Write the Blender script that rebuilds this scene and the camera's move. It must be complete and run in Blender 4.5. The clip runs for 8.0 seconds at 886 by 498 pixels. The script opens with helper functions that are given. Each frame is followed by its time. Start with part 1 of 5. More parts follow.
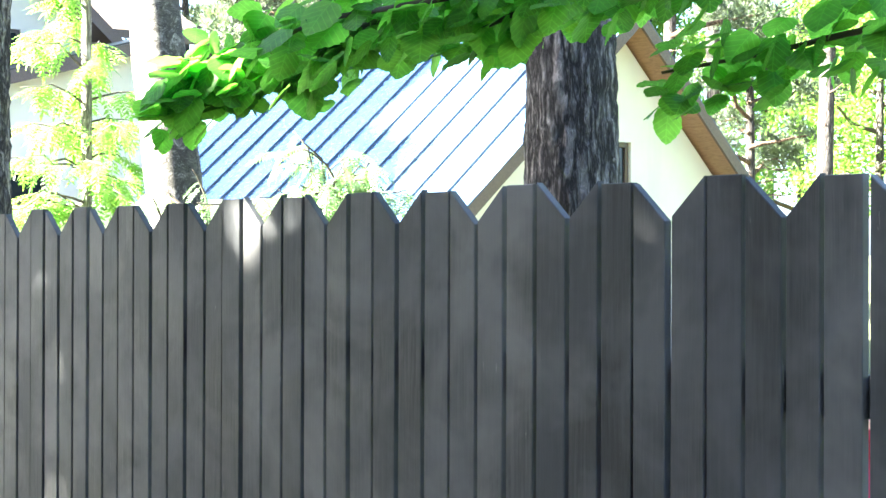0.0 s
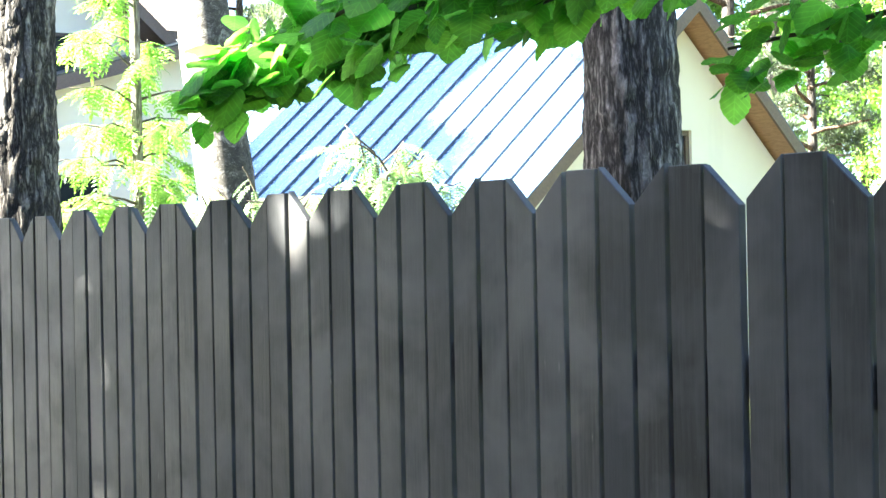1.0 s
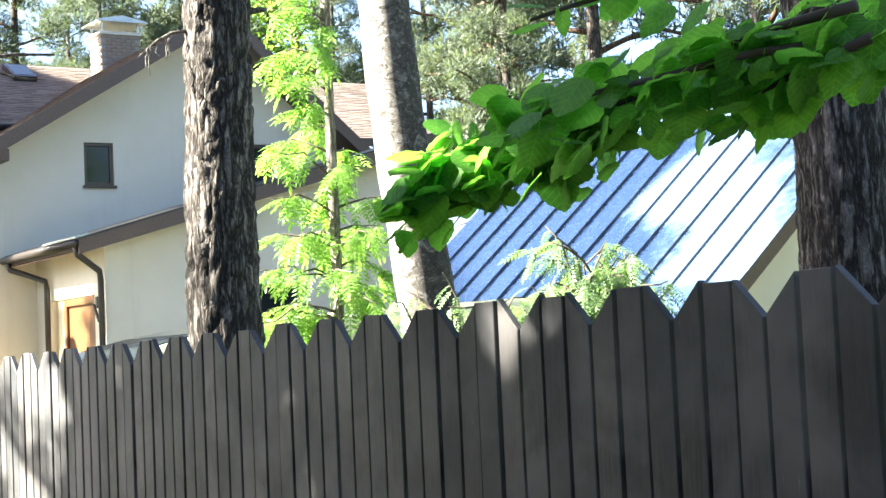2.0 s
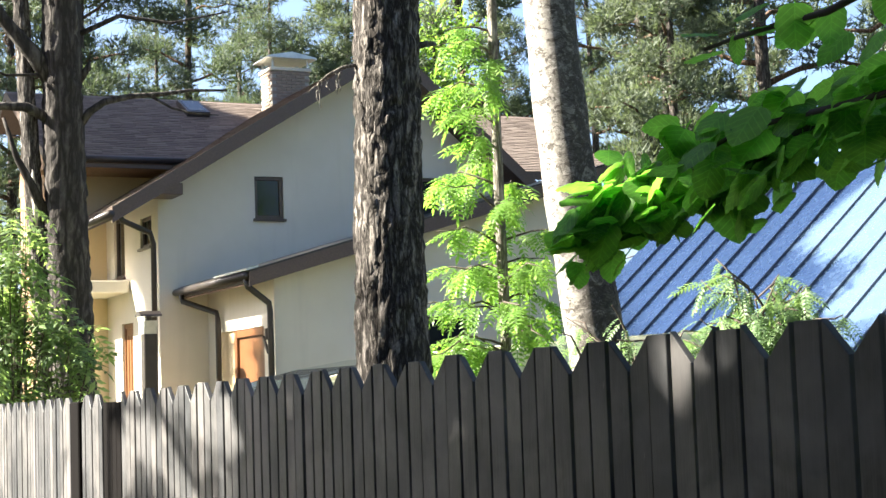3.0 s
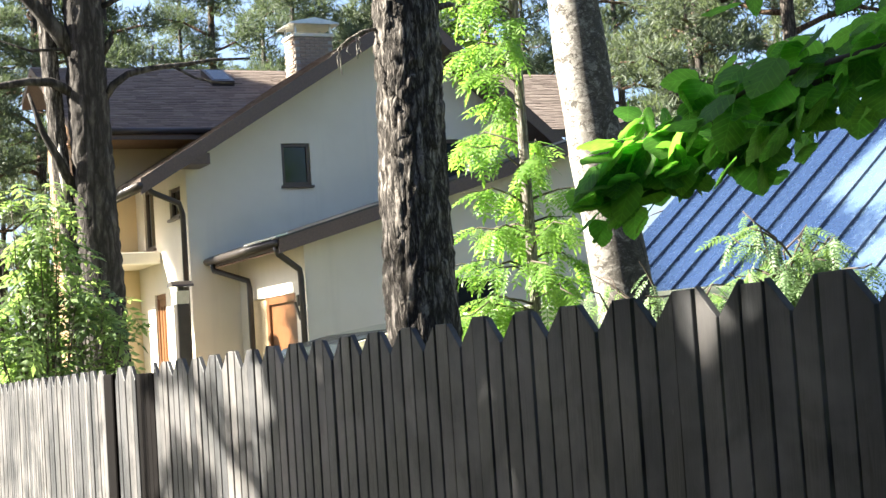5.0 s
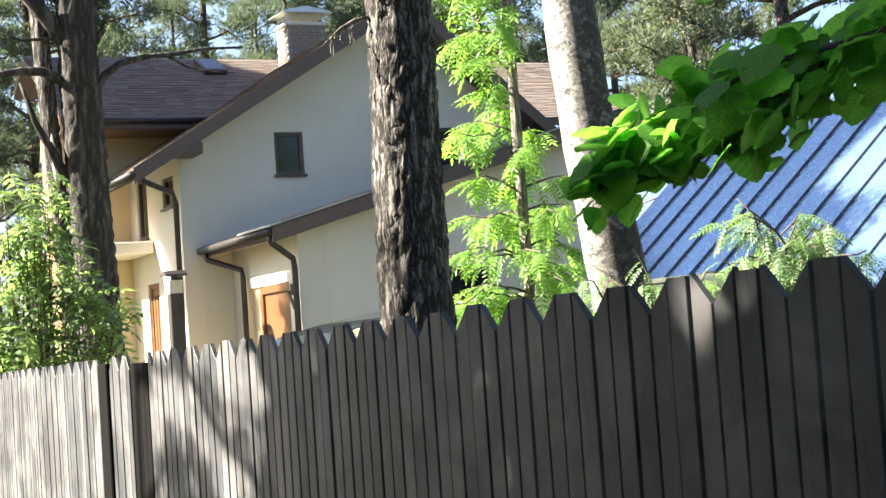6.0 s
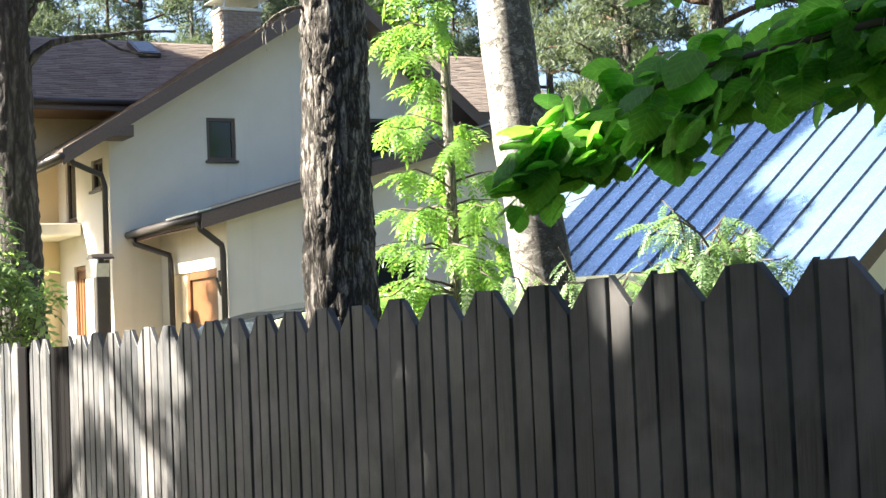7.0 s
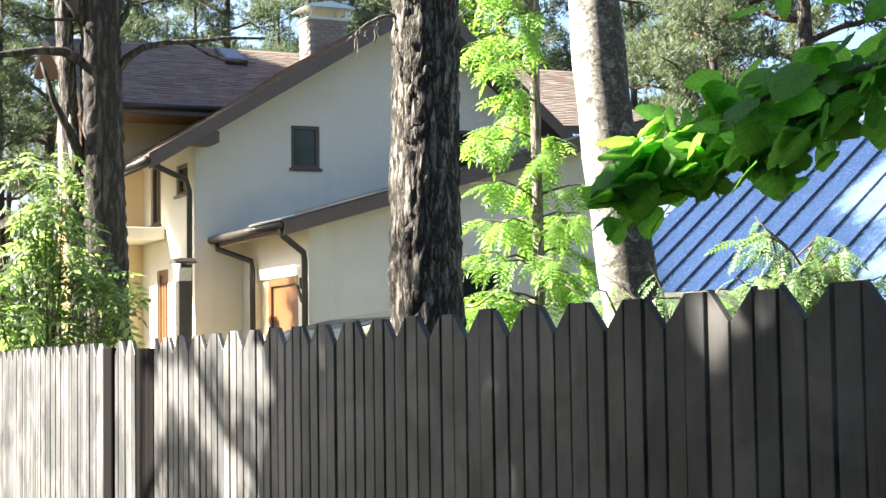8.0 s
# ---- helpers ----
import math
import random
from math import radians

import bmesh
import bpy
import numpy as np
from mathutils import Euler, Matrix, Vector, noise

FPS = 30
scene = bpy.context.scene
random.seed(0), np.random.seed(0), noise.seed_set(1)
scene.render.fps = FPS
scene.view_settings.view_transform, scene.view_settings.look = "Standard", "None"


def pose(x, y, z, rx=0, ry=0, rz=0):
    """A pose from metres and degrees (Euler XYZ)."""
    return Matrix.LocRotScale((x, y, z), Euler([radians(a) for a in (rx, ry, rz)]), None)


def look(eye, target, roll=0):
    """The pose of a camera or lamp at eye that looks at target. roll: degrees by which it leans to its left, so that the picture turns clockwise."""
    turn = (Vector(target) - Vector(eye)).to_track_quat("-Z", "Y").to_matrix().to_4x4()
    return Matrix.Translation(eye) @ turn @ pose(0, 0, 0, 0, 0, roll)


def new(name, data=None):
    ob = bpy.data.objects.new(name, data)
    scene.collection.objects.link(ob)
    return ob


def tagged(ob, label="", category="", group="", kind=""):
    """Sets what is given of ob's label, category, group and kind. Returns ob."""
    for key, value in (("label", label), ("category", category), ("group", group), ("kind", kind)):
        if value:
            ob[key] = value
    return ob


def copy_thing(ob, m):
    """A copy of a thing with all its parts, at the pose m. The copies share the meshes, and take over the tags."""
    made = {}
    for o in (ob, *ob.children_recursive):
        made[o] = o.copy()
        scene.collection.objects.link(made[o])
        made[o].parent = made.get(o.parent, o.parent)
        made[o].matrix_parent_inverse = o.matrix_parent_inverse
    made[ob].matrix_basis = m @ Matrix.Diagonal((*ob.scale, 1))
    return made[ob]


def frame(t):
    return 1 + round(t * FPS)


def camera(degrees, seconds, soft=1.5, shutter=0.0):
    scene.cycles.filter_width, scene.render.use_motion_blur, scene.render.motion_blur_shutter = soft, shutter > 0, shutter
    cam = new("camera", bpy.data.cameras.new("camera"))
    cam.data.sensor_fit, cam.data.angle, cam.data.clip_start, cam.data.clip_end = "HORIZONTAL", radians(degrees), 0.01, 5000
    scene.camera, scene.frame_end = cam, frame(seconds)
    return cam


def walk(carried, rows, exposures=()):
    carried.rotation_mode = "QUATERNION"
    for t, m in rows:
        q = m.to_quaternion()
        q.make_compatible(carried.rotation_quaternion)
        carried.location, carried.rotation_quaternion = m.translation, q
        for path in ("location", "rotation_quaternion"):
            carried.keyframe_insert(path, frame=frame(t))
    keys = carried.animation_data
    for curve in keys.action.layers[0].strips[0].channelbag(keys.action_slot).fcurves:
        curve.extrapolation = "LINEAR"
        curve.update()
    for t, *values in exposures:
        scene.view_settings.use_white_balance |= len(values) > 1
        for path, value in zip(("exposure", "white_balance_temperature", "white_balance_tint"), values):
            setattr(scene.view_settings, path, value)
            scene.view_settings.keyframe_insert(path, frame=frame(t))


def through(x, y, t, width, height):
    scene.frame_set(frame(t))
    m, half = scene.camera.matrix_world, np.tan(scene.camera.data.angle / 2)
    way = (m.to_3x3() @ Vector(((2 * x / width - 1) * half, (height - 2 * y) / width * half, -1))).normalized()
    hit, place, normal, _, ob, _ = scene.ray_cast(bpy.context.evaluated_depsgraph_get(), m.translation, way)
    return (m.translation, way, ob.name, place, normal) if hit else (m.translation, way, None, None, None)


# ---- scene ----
cam = camera(30.4, 8.0)
PATH = [
    (0, (2.504, -2.821, 1.674), (0.984, -1.521, 1.679), 0.2),
    (0.5, (2.444, -2.711, 1.661), (0.907, -1.431, 1.646), -0.8),
    (1, (2.303, -2.636, 1.667), (0.736, -1.393, 1.667), -1.1),
    (1.5, (2.155, -2.572, 1.693), (0.569, -1.355, 1.736), -1.6),
    (2, (2.094, -2.55, 1.697), (0.397, -1.5, 1.826), -2.6),
    (2.2, (2.069, -2.531, 1.718), (0.344, -1.528, 1.859), -2.7),
    (3.3, (2.071, -2.563, 1.687), (0.257, -1.738, 1.867), -2.8),
    (3.5, (2.077, -2.541, 1.702), (0.251, -1.74, 1.866), -3.8),
    (4, (2.057, -2.53, 1.701), (0.234, -1.721, 1.855), -3.4),
    (4.5, (2.078, -2.533, 1.697), (0.262, -1.706, 1.84), -3.5),
    (6, (2.067, -2.533, 1.695), (0.258, -1.687, 1.813), -4.0),
    (6.5, (2.085, -2.532, 1.7), (0.272, -1.694, 1.808), -2.9),
    (7, (2.081, -2.509, 1.704), (0.309, -1.588, 1.807), -2.4),
    (7.5, (2.068, -2.527, 1.697), (0.308, -1.584, 1.82), -1.3),
    (8, (2.023, -2.537, 1.697), (0.21, -1.702, 1.818), -0.8),
]
EXPOSURES = [(0, 5.1, 5550, 6), (0.5, 4.98, 5550, 6), (1, 4.88, 5600, 6), (1.5, 4.55, 5650, 7), (2.2, 3.5, 5850, 10), (3.3, 3.0, 5900, 11), (6.5, 3.14, 5900, 11), (8, 3.28, 5900, 11)]
walk(cam, [(t, look(eye, target, roll)) for t, eye, target, roll in PATH], EXPOSURES)

# ---- world, sun, exposure ----
SUN_AZ = (-0.47, -0.88)          # horizontal way towards the sun
SUN_EL = radians(36)
world = bpy.data.worlds.new("world")
scene.world = world
world.use_nodes = True
wn = world.node_tree
sky = wn.nodes.new("ShaderNodeTexSky")
sky.sky_type, sky.sun_disc = "NISHITA", False
sky.sun_elevation = SUN_EL
sky.sun_rotation = math.atan2(SUN_AZ[0], SUN_AZ[1])
sky.air_density, sky.dust_density, sky.ozone_density = 0.75, 3.0, 1.0
wn.nodes["Background"].inputs["Strength"].default_value = 0.05
wn.links.new(sky.outputs["Color"], wn.nodes["Background"].inputs["Color"])
sun_way = Vector((SUN_AZ[0] * math.cos(SUN_EL), SUN_AZ[1] * math.cos(SUN_EL), math.sin(SUN_EL)))
sun = new("sun", bpy.data.lights.new("sun", "SUN"))
sun.data.energy, sun.data.angle, sun.data.color = 5.0, radians(0.53), (1.0, 0.905, 0.69)
sun.matrix_world = look(sun_way * 60, (0, 0, 0))


# ---- materials ----
class Mat:
    """A node material being put together."""

    def __init__(self, name, rough=0.7, metal=0.0, spec=0.5):
        self.m = bpy.data.materials.new(name)
        self.m.use_nodes = True
        self.t = self.m.node_tree
        self.bsdf = self.t.nodes["Principled BSDF"]
        self.set(Roughness=rough, Metallic=metal)
        self.bsdf.inputs["Specular IOR Level"].default_value = spec

    def set(self, **values):
        for key, value in values.items():
            self.bsdf.inputs[key.replace("_", " ")].default_value = value

    def node(self, kind, **values):
        n = self.t.nodes.new(kind)
        for key, value in values.items():
            n.inputs[key.replace("_", " ")].default_value = value
        return n

    def link(self, a, b):
        self.t.links.new(a, b)

    def coords(self, scale=(1, 1, 1), kind="Object", jitter=False):
        c = self.node("ShaderNodeTexCoord")
        out = c.outputs[kind]
        if jitter:
            info = self.node("ShaderNodeObjectInfo")
            mul = self.node("ShaderNodeVectorMath")
            mul.operation = "MULTIPLY_ADD"
            self.link(info.outputs["Random"], mul.inputs[0])
            mul.inputs[1].default_value = (37.0, 53.0, 71.0)
            self.link(out, mul.inputs[2])
            out = mul.outputs[0]
        mp = self.node("ShaderNodeMapping")
        mp.inputs["Scale"].default_value = scale
        self.link(out, mp.inputs["Vector"])
        return mp.outputs["Vector"]

    def noise(self, vec, scale=5.0, detail=6.0, rough=0.6, distortion=0.0):
        n = self.node("ShaderNodeTexNoise", Scale=scale, Detail=detail, Roughness=rough, Distortion=distortion)
        self.link(vec, n.inputs["Vector"])
        return n.outputs["Fac"]

    def ramp(self, fac, stops):
        r = self.node("ShaderNodeValToRGB")
        while len(r.color_ramp.elements) < len(stops):
            r.color_ramp.elements.new(0.5)
        for e, (p, c) in zip(r.color_ramp.elements, stops):
            e.position, e.color = p, (*c, 1)
        self.link(fac, r.inputs["Fac"])
        return r.outputs["Color"]

    def mix(self, fac, a, b, mode="MIX"):
        x = self.node("ShaderNodeMixRGB")
        x.blend_type = mode
        for value, slot in ((fac, 0), (a, 1), (b, 2)):
            if isinstance(value, (int, float)):
                x.inputs[slot].default_value = value
            elif isinstance(value, tuple):
                x.inputs[slot].default_value = (*value, 1)
            else:
                self.link(value, x.inputs[slot])
        return x.outputs[0]

    def colour(self, out):
        self.link(out, self.bsdf.inputs["Base Color"])
        return self

    def bump(self, height, strength=0.4, distance=0.01):
        b = self.node("ShaderNodeBump", Strength=strength, Distance=distance)
        self.link(height, b.inputs["Height"])
        self.link(b.outputs["Normal"], self.bsdf.inputs["Normal"])
        return self

    def random(self):
        return self.node("ShaderNodeObjectInfo").outputs["Random"]

    def island(self):
        return self.node("ShaderNodeNewGeometry").outputs["Random Per Island"]


def plain(name, colour, rough=0.6, metal=0.0, vary=0.25, scale=6.0, bump=0.15, spec=0.5):
    """One colour with soft blotches and a fine grain."""
    m = Mat(name, rough, metal, spec)
    v = m.coords()
    dark = tuple(c * (1 - vary) for c in colour)
    m.colour(m.ramp(m.noise(v, scale), [(0.3, dark), (0.7, colour)]))
    m.bump(m.noise(v, scale * 14, 3), bump, 0.004)
    return m.m


def fence_material():
    m = Mat("stained_fence_board", 0.5, spec=0.25)
    grain = m.noise(m.coords((30, 30, 1.0), jitter=True), 4, 7, 0.66, 0.8)
    blot = m.noise(m.coords((1, 1, 0.6), jitter=True), 3.2, 5, 0.6)
    wear = m.noise(m.coords((9, 9, 0.8), jitter=True), 5, 7, 0.7)
    place = m.node("ShaderNodeNewGeometry").outputs["Position"]
    # lighter blotches across the boards: worn tone, and dappled light put into the colour
    broad = m.noise(place, 2.4, 4, 0.6, 0.3)
    a = m.ramp(grain, [(0.25, (0.030, 0.028, 0.029)), (0.5, (0.070, 0.065, 0.063)), (0.78, (0.148, 0.135, 0.124))])
    b = m.mix(m.ramp(blot, [(0.38, (0, 0, 0)), (0.72, (0.6, 0.6, 0.6))]), a, (0.150, 0.140, 0.130))
    c = m.mix(m.ramp(broad, [(0.42, (0, 0, 0)), (0.62, (0.95, 0.95, 0.95))]), b, (0.205, 0.183, 0.168))
    x = m.mix(1.0, c, m.ramp(m.random(), [(0.0, (0.34, 0.37, 0.43)), (1.0, (0.74, 0.76, 0.81))]), "MULTIPLY")
    y = m.mix(m.ramp(wear, [(0.675, (0, 0, 0)), (0.72, (0.85, 0.85, 0.85))]), x, (0.32, 0.30, 0.28))
    m.colour(y)
    m.link(m.ramp(blot, [(0.3, (0.42, 0.42, 0.42)), (0.7, (0.62, 0.62, 0.62))]), m.bsdf.inputs["Roughness"])
    m.bump(grain, 0.45, 0.003)
    return m.m


def bark_material(name, dark, mid, light, scale=1.0):
    """Long rough plates with soft dark furrows between them and paler flaking faces."""
    m = Mat(name, 0.92, spec=0.15)
    v = m.coords((1, 1, 0.17))
    warp = m.node("ShaderNodeTexNoise", Scale=7.0 * scale, Detail=5.0, Roughness=0.65)
    m.link(v, warp.inputs["Vector"])
    w = m.mix(0.22, v, warp.outputs["Color"], "ADD")
    vo = m.node("ShaderNodeTexVoronoi", Scale=19 * scale)
    vo.feature = "DISTANCE_TO_EDGE"
    m.link(w, vo.inputs["Vector"])
    plates = m.ramp(vo.outputs["Distance"], [(0.03, (0, 0, 0)), (0.14, (0.35, 0.35, 0.35)), (0.30, (1, 1, 1))])
    flakes = m.noise(m.coords((1, 1, 0.4)), 34 * scale, 7, 0.72, 0.8)
    broad = m.noise(m.coords((1, 1, 0.5)), 3.0, 4)
    base = m.ramp(flakes, [(0.3, dark), (0.5, mid), (0.72, light)])
    aged = m.mix(m.ramp(broad, [(0.35, (0, 0, 0)), (0.7, (0.45, 0.45, 0.45))]), base, mid)
    m.colour(m.mix(plates, tuple(c * 0.75 for c in dark), aged))
    m.bump(m.mix(0.5, plates, flakes), 0.9, 0.022)
    return m.m


def birch_material():
    """Papery white bark with lenticels, flaking grey patches, and old black bark weighted away from the sun, with shade
    put into its colour.
    """
    m = Mat("birch_bark", 0.75, spec=0.2)
    n = m.noise(m.coords((1, 1, 1.1)), 9.0, 10, 0.78, 0.6)
    flake = m.noise(m.coords((1, 1, 1.8)), 9.0, 8, 0.75, 1.4)
    lines = m.noise(m.coords((1.2, 1.2, 14)), 5, 4, 0.6)
    white = m.ramp(m.noise(m.coords(), 4, 6), [(0.3, (0.24, 0.22, 0.195)), (0.7, (0.46, 0.435, 0.40))])
    a = m.mix(m.ramp(lines, [(0.60, (0, 0, 0)), (0.68, (0.75, 0.75, 0.75))]), white, (0.17, 0.14, 0.12))
    # old rough bark, darkest away from the sun: the stem's shade is coloured in
    shade_side = m.node("ShaderNodeVectorMath")
    shade_side.operation = "DOT_PRODUCT"
    shade_side.inputs[1].default_value = (0.5, 0.86, 0.046)
    m.link(m.coords(), shade_side.inputs[0])
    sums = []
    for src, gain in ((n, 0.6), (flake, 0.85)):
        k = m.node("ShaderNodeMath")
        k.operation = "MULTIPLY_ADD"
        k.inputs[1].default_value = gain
        m.link(shade_side.outputs["Value"], k.inputs[0])
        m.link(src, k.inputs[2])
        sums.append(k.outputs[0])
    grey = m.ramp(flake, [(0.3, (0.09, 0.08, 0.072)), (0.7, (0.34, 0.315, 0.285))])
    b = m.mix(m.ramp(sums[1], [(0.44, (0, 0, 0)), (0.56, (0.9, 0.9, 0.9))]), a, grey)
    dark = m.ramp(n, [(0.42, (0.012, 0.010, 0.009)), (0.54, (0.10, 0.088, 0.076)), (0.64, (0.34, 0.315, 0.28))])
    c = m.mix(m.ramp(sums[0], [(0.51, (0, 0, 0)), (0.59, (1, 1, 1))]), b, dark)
    fleck = m.noise(m.coords((1, 1, 1.5)), 15.0, 7, 0.7, 1.0)
    d = m.mix(m.ramp(fleck, [(0.525, (0, 0, 0)), (0.57, (0.9, 0.9, 0.9))]), c, (0.055, 0.046, 0.040))
    m.colour(d)
    m.bump(m.mix(0.5, n, flake), 0.8, 0.016)
    return m.m


def leaf_material(name, a, b, through=0.5, rough=0.45, by="random", veins=0.0):
    """Leaves that let light through."""
    m = Mat(name, rough, spec=0.35)
    r = m.random() if by == "random" else m.island()
    col = m.ramp(r, [(0.0, a), (1.0, b)])
    fine = m.noise(m.coords(), 22, 3)
    col2 = m.mix(0.35, col, m.ramp(fine, [(0.3, tuple(c * 0.6 for c in a)), (0.7, b)]))
    if veins:
        # side veins slant forward from the midrib along the leaf's own axis
        c = m.node("ShaderNodeTexCoord")
        s = m.node("ShaderNodeSeparateXYZ")
        m.link(c.outputs["Object"], s.inputs[0])

        def calc(op, p, q=None):
            n = m.node("ShaderNodeMath")
            n.operation = op
            for value, slot in ((p, 0), (q, 1)):
                if isinstance(value, (int, float)):
                    n.inputs[slot].default_value = value
                elif value is not None:
                    m.link(value, n.inputs[slot])
            return n.outputs[0]
        side = calc("ABSOLUTE", s.outputs["Y"])
        wave = calc("SINE", calc("MULTIPLY", calc("SUBTRACT", s.outputs["X"], calc("MULTIPLY", side, 0.7)), 6.2832 / veins))
        rib = calc("GREATER_THAN", wave, 0.86)
        mid = calc("LESS_THAN", side, 0.0016)
        both = calc("MAXIMUM", rib, mid)
        col2 = m.mix(calc("MULTIPLY", both, 0.2), col2, tuple(min(1, v * 1.7) for v in b))
        m.bump(calc("MAXIMUM", wave, calc("MULTIPLY", mid, 2.0)), 0.22, 0.0015)
    m.colour(col2)
    tr = m.node("ShaderNodeBsdfTranslucent")
    bright = m.mix(1.0, col2, (1.85, 1.95, 1.15), "MULTIPLY")
    m.link(bright, tr.inputs["Color"])
    sh = m.node("ShaderNodeMixShader")
    sh.inputs[0].default_value = through
    m.link(m.bsdf.outputs[0], sh.inputs[1])
    m.link(tr.outputs[0], sh.inputs[2])
    m.link(sh.outputs[0], m.t.nodes["Material Output"].inputs["Surface"])
    return m.m


def render_wall_material(name="cream_render", low=(0.66, 0.60, 0.495), high=(0.74, 0.682, 0.58)):
    m = Mat(name, 0.9, spec=0.2)
    v = m.coords()
    a = m.ramp(m.noise(v, 0.5, 5), [(0.3, low), (0.7, high)])
    streak = m.noise(m.coords((1, 1, 0.1)), 2.5, 5)
    m.colour(m.mix(m.ramp(streak, [(0.55, (0, 0, 0)), (0.8, (0.25, 0.25, 0.25))]), a, (0.44, 0.41, 0.35)))
    m.bump(m.noise(v, 90, 3), 0.4, 0.004)
    return m.m


def shingle_material():
    m = Mat("brown_shingle", 0.95, spec=0.15)
    r = m.island()
    a = m.ramp(r, [(0.0, (0.125, 0.098, 0.085)), (0.5, (0.165, 0.13, 0.112)), (1.0, (0.215, 0.175, 0.152))])
    m.colour(m.mix(0.25, a, m.ramp(m.noise(m.coords(), 40, 3), [(0.3, (0.05, 0.04, 0.035)), (0.7, (0.2, 0.16, 0.14))])))
    m.bump(m.noise(m.coords(), 60, 3), 0.5, 0.006)
    return m.m


def metal_roof_material():
    m = Mat("grey_metal_roof", 0.24, 0.8, 0.6)
    v = m.coords()
    m.colour(m.ramp(m.noise(v, 1.2, 5), [(0.3, (0.215, 0.325, 0.46)), (0.7, (0.25, 0.36, 0.495))]))
    m.link(m.ramp(m.noise(v, 5, 5), [(0.3, (0.24, 0.24, 0.24)), (0.7, (0.30, 0.30, 0.30))]), m.bsdf.inputs["Roughness"])
    m.bump(m.noise(m.coords((1, 0.3, 0.3)), 1.6, 2), 0.06, 0.02)
    return m.m


def wood_material(name, dark, light, rough=0.5, axis=(14, 14, 1)):
    m = Mat(name, rough)
    g = m.noise(m.coords(axis), 3, 6, 0.6, 1.2)
    m.colour(m.ramp(g, [(0.3, dark), (0.7, light)]))
    m.bump(g, 0.25, 0.003)
    return m.m


def ground_material():
    m = Mat("grass_ground", 0.95, spec=0.1)
    v = m.coords()
    m.colour(m.mix(m.noise(v, 0.4, 5), m.ramp(m.noise(v, 14, 6), [(0.3, (0.035, 0.06, 0.018)), (0.7, (0.09, 0.12, 0.04))]), (0.12, 0.10, 0.07)))
    m.bump(m.noise(v, 20, 5), 0.8, 0.04)
    return m.m


M_FENCE = fence_material()
M_PINE = bark_material("pine_bark", (0.036, 0.031, 0.028), (0.165, 0.145, 0.132), (0.46, 0.42, 0.39))
M_PINE_GREY = bark_material("grey_pine_bark", (0.05, 0.042, 0.038), (0.13, 0.11, 0.098), (0.24, 0.21, 0.19), 0.8)
M_PINE_UP = bark_material("orange_pine_bark", (0.09, 0.058, 0.04), (0.19, 0.125, 0.088), (0.30, 0.21, 0.155), 0.7)
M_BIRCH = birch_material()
M_PALE_BARK = bark_material("pale_bark", (0.16, 0.14, 0.12), (0.34, 0.31, 0.27), (0.5, 0.47, 0.42), 1.2)
M_TWIG = plain("twig", (0.075, 0.055, 0.042), 0.85)
M_LIME = leaf_material("lime_leaf", (0.06, 0.17, 0.03), (0.19, 0.40, 0.06), 0.62, 0.55, veins=0.019)
M_ROWAN = leaf_material("rowan_leaf", (0.10, 0.20, 0.035), (0.20, 0.31, 0.07), 0.5)
M_ROWAN_PALE = leaf_material("pale_rowan_leaf", (0.11, 0.18, 0.085), (0.21, 0.29, 0.14), 0.4)
M_ELDER = leaf_material("shrub_leaf", (0.07, 0.115, 0.045), (0.19, 0.25, 0.115), 0.4, 0.35, by="island")
M_SHRUB = leaf_material("elder_leaf", (0.06, 0.11, 0.04), (0.27, 0.35, 0.15), 0.45, 0.5)
M_NEEDLE = leaf_material("pine_needle", (0.05, 0.070, 0.052), (0.135, 0.158, 0.105), 0.3, 0.6, by="island")
M_NEEDLE_DARK = leaf_material("dark_pine_needle", (0.042, 0.060, 0.044), (0.105, 0.128, 0.082), 0.3, 0.6, by="island")
M_CROWN = leaf_material("far_leaf", (0.10, 0.19, 0.03), (0.22, 0.33, 0.07), 0.45, by="island")
M_STREET_LEAF = leaf_material("street_leaf", (0.04, 0.06, 0.026), (0.07, 0.095, 0.042), 0.06, 0.6, by="island")
# darker copy of the pine bark: the forked pine's shade put into colour
M_SHADED_BARK = bark_material("shaded_pine_bark", (0.036, 0.031, 0.029), (0.078, 0.069, 0.063), (0.135, 0.122, 0.113), 0.6)
M_BOUNCE_GREY = plain("bounce_grey", (0.06, 0.06, 0.062), 0.9)
M_WALL = render_wall_material()
# on the cross wing this yellow holds bounced sunlight; the side panel is beige
M_WALL_BOUNCE_BEIGE = render_wall_material("bounce_and_beige_render", (0.60, 0.47, 0.28), (0.70, 0.56, 0.35))
M_SHINGLE = shingle_material()
M_METAL_ROOF = metal_roof_material()
M_TRIM = wood_material("brown_trim", (0.07, 0.045, 0.034), (0.13, 0.085, 0.065), 0.5, (2, 14, 14))
M_SOFFIT = wood_material("soffit_board", (0.22, 0.12, 0.065), (0.36, 0.21, 0.12), 0.55, (2, 12, 12))
M_DOOR = wood_material("orange_wood", (0.12, 0.05, 0.02), (0.20, 0.09, 0.038), 0.3)
# darker than the roof panels: the seams' shaded side is in this colour
M_SEAM = plain("shade_dark_seam", (0.055, 0.07, 0.105), 0.45)
M_FRAME = wood_material("dark_window_frame", (0.055, 0.035, 0.026), (0.10, 0.065, 0.048), 0.4)
M_DARK_METAL = plain("dark_brown_metal", (0.05, 0.04, 0.036), 0.35, 0.2)
M_ZINC = plain("zinc", (0.55, 0.55, 0.54), 0.4, 0.8)
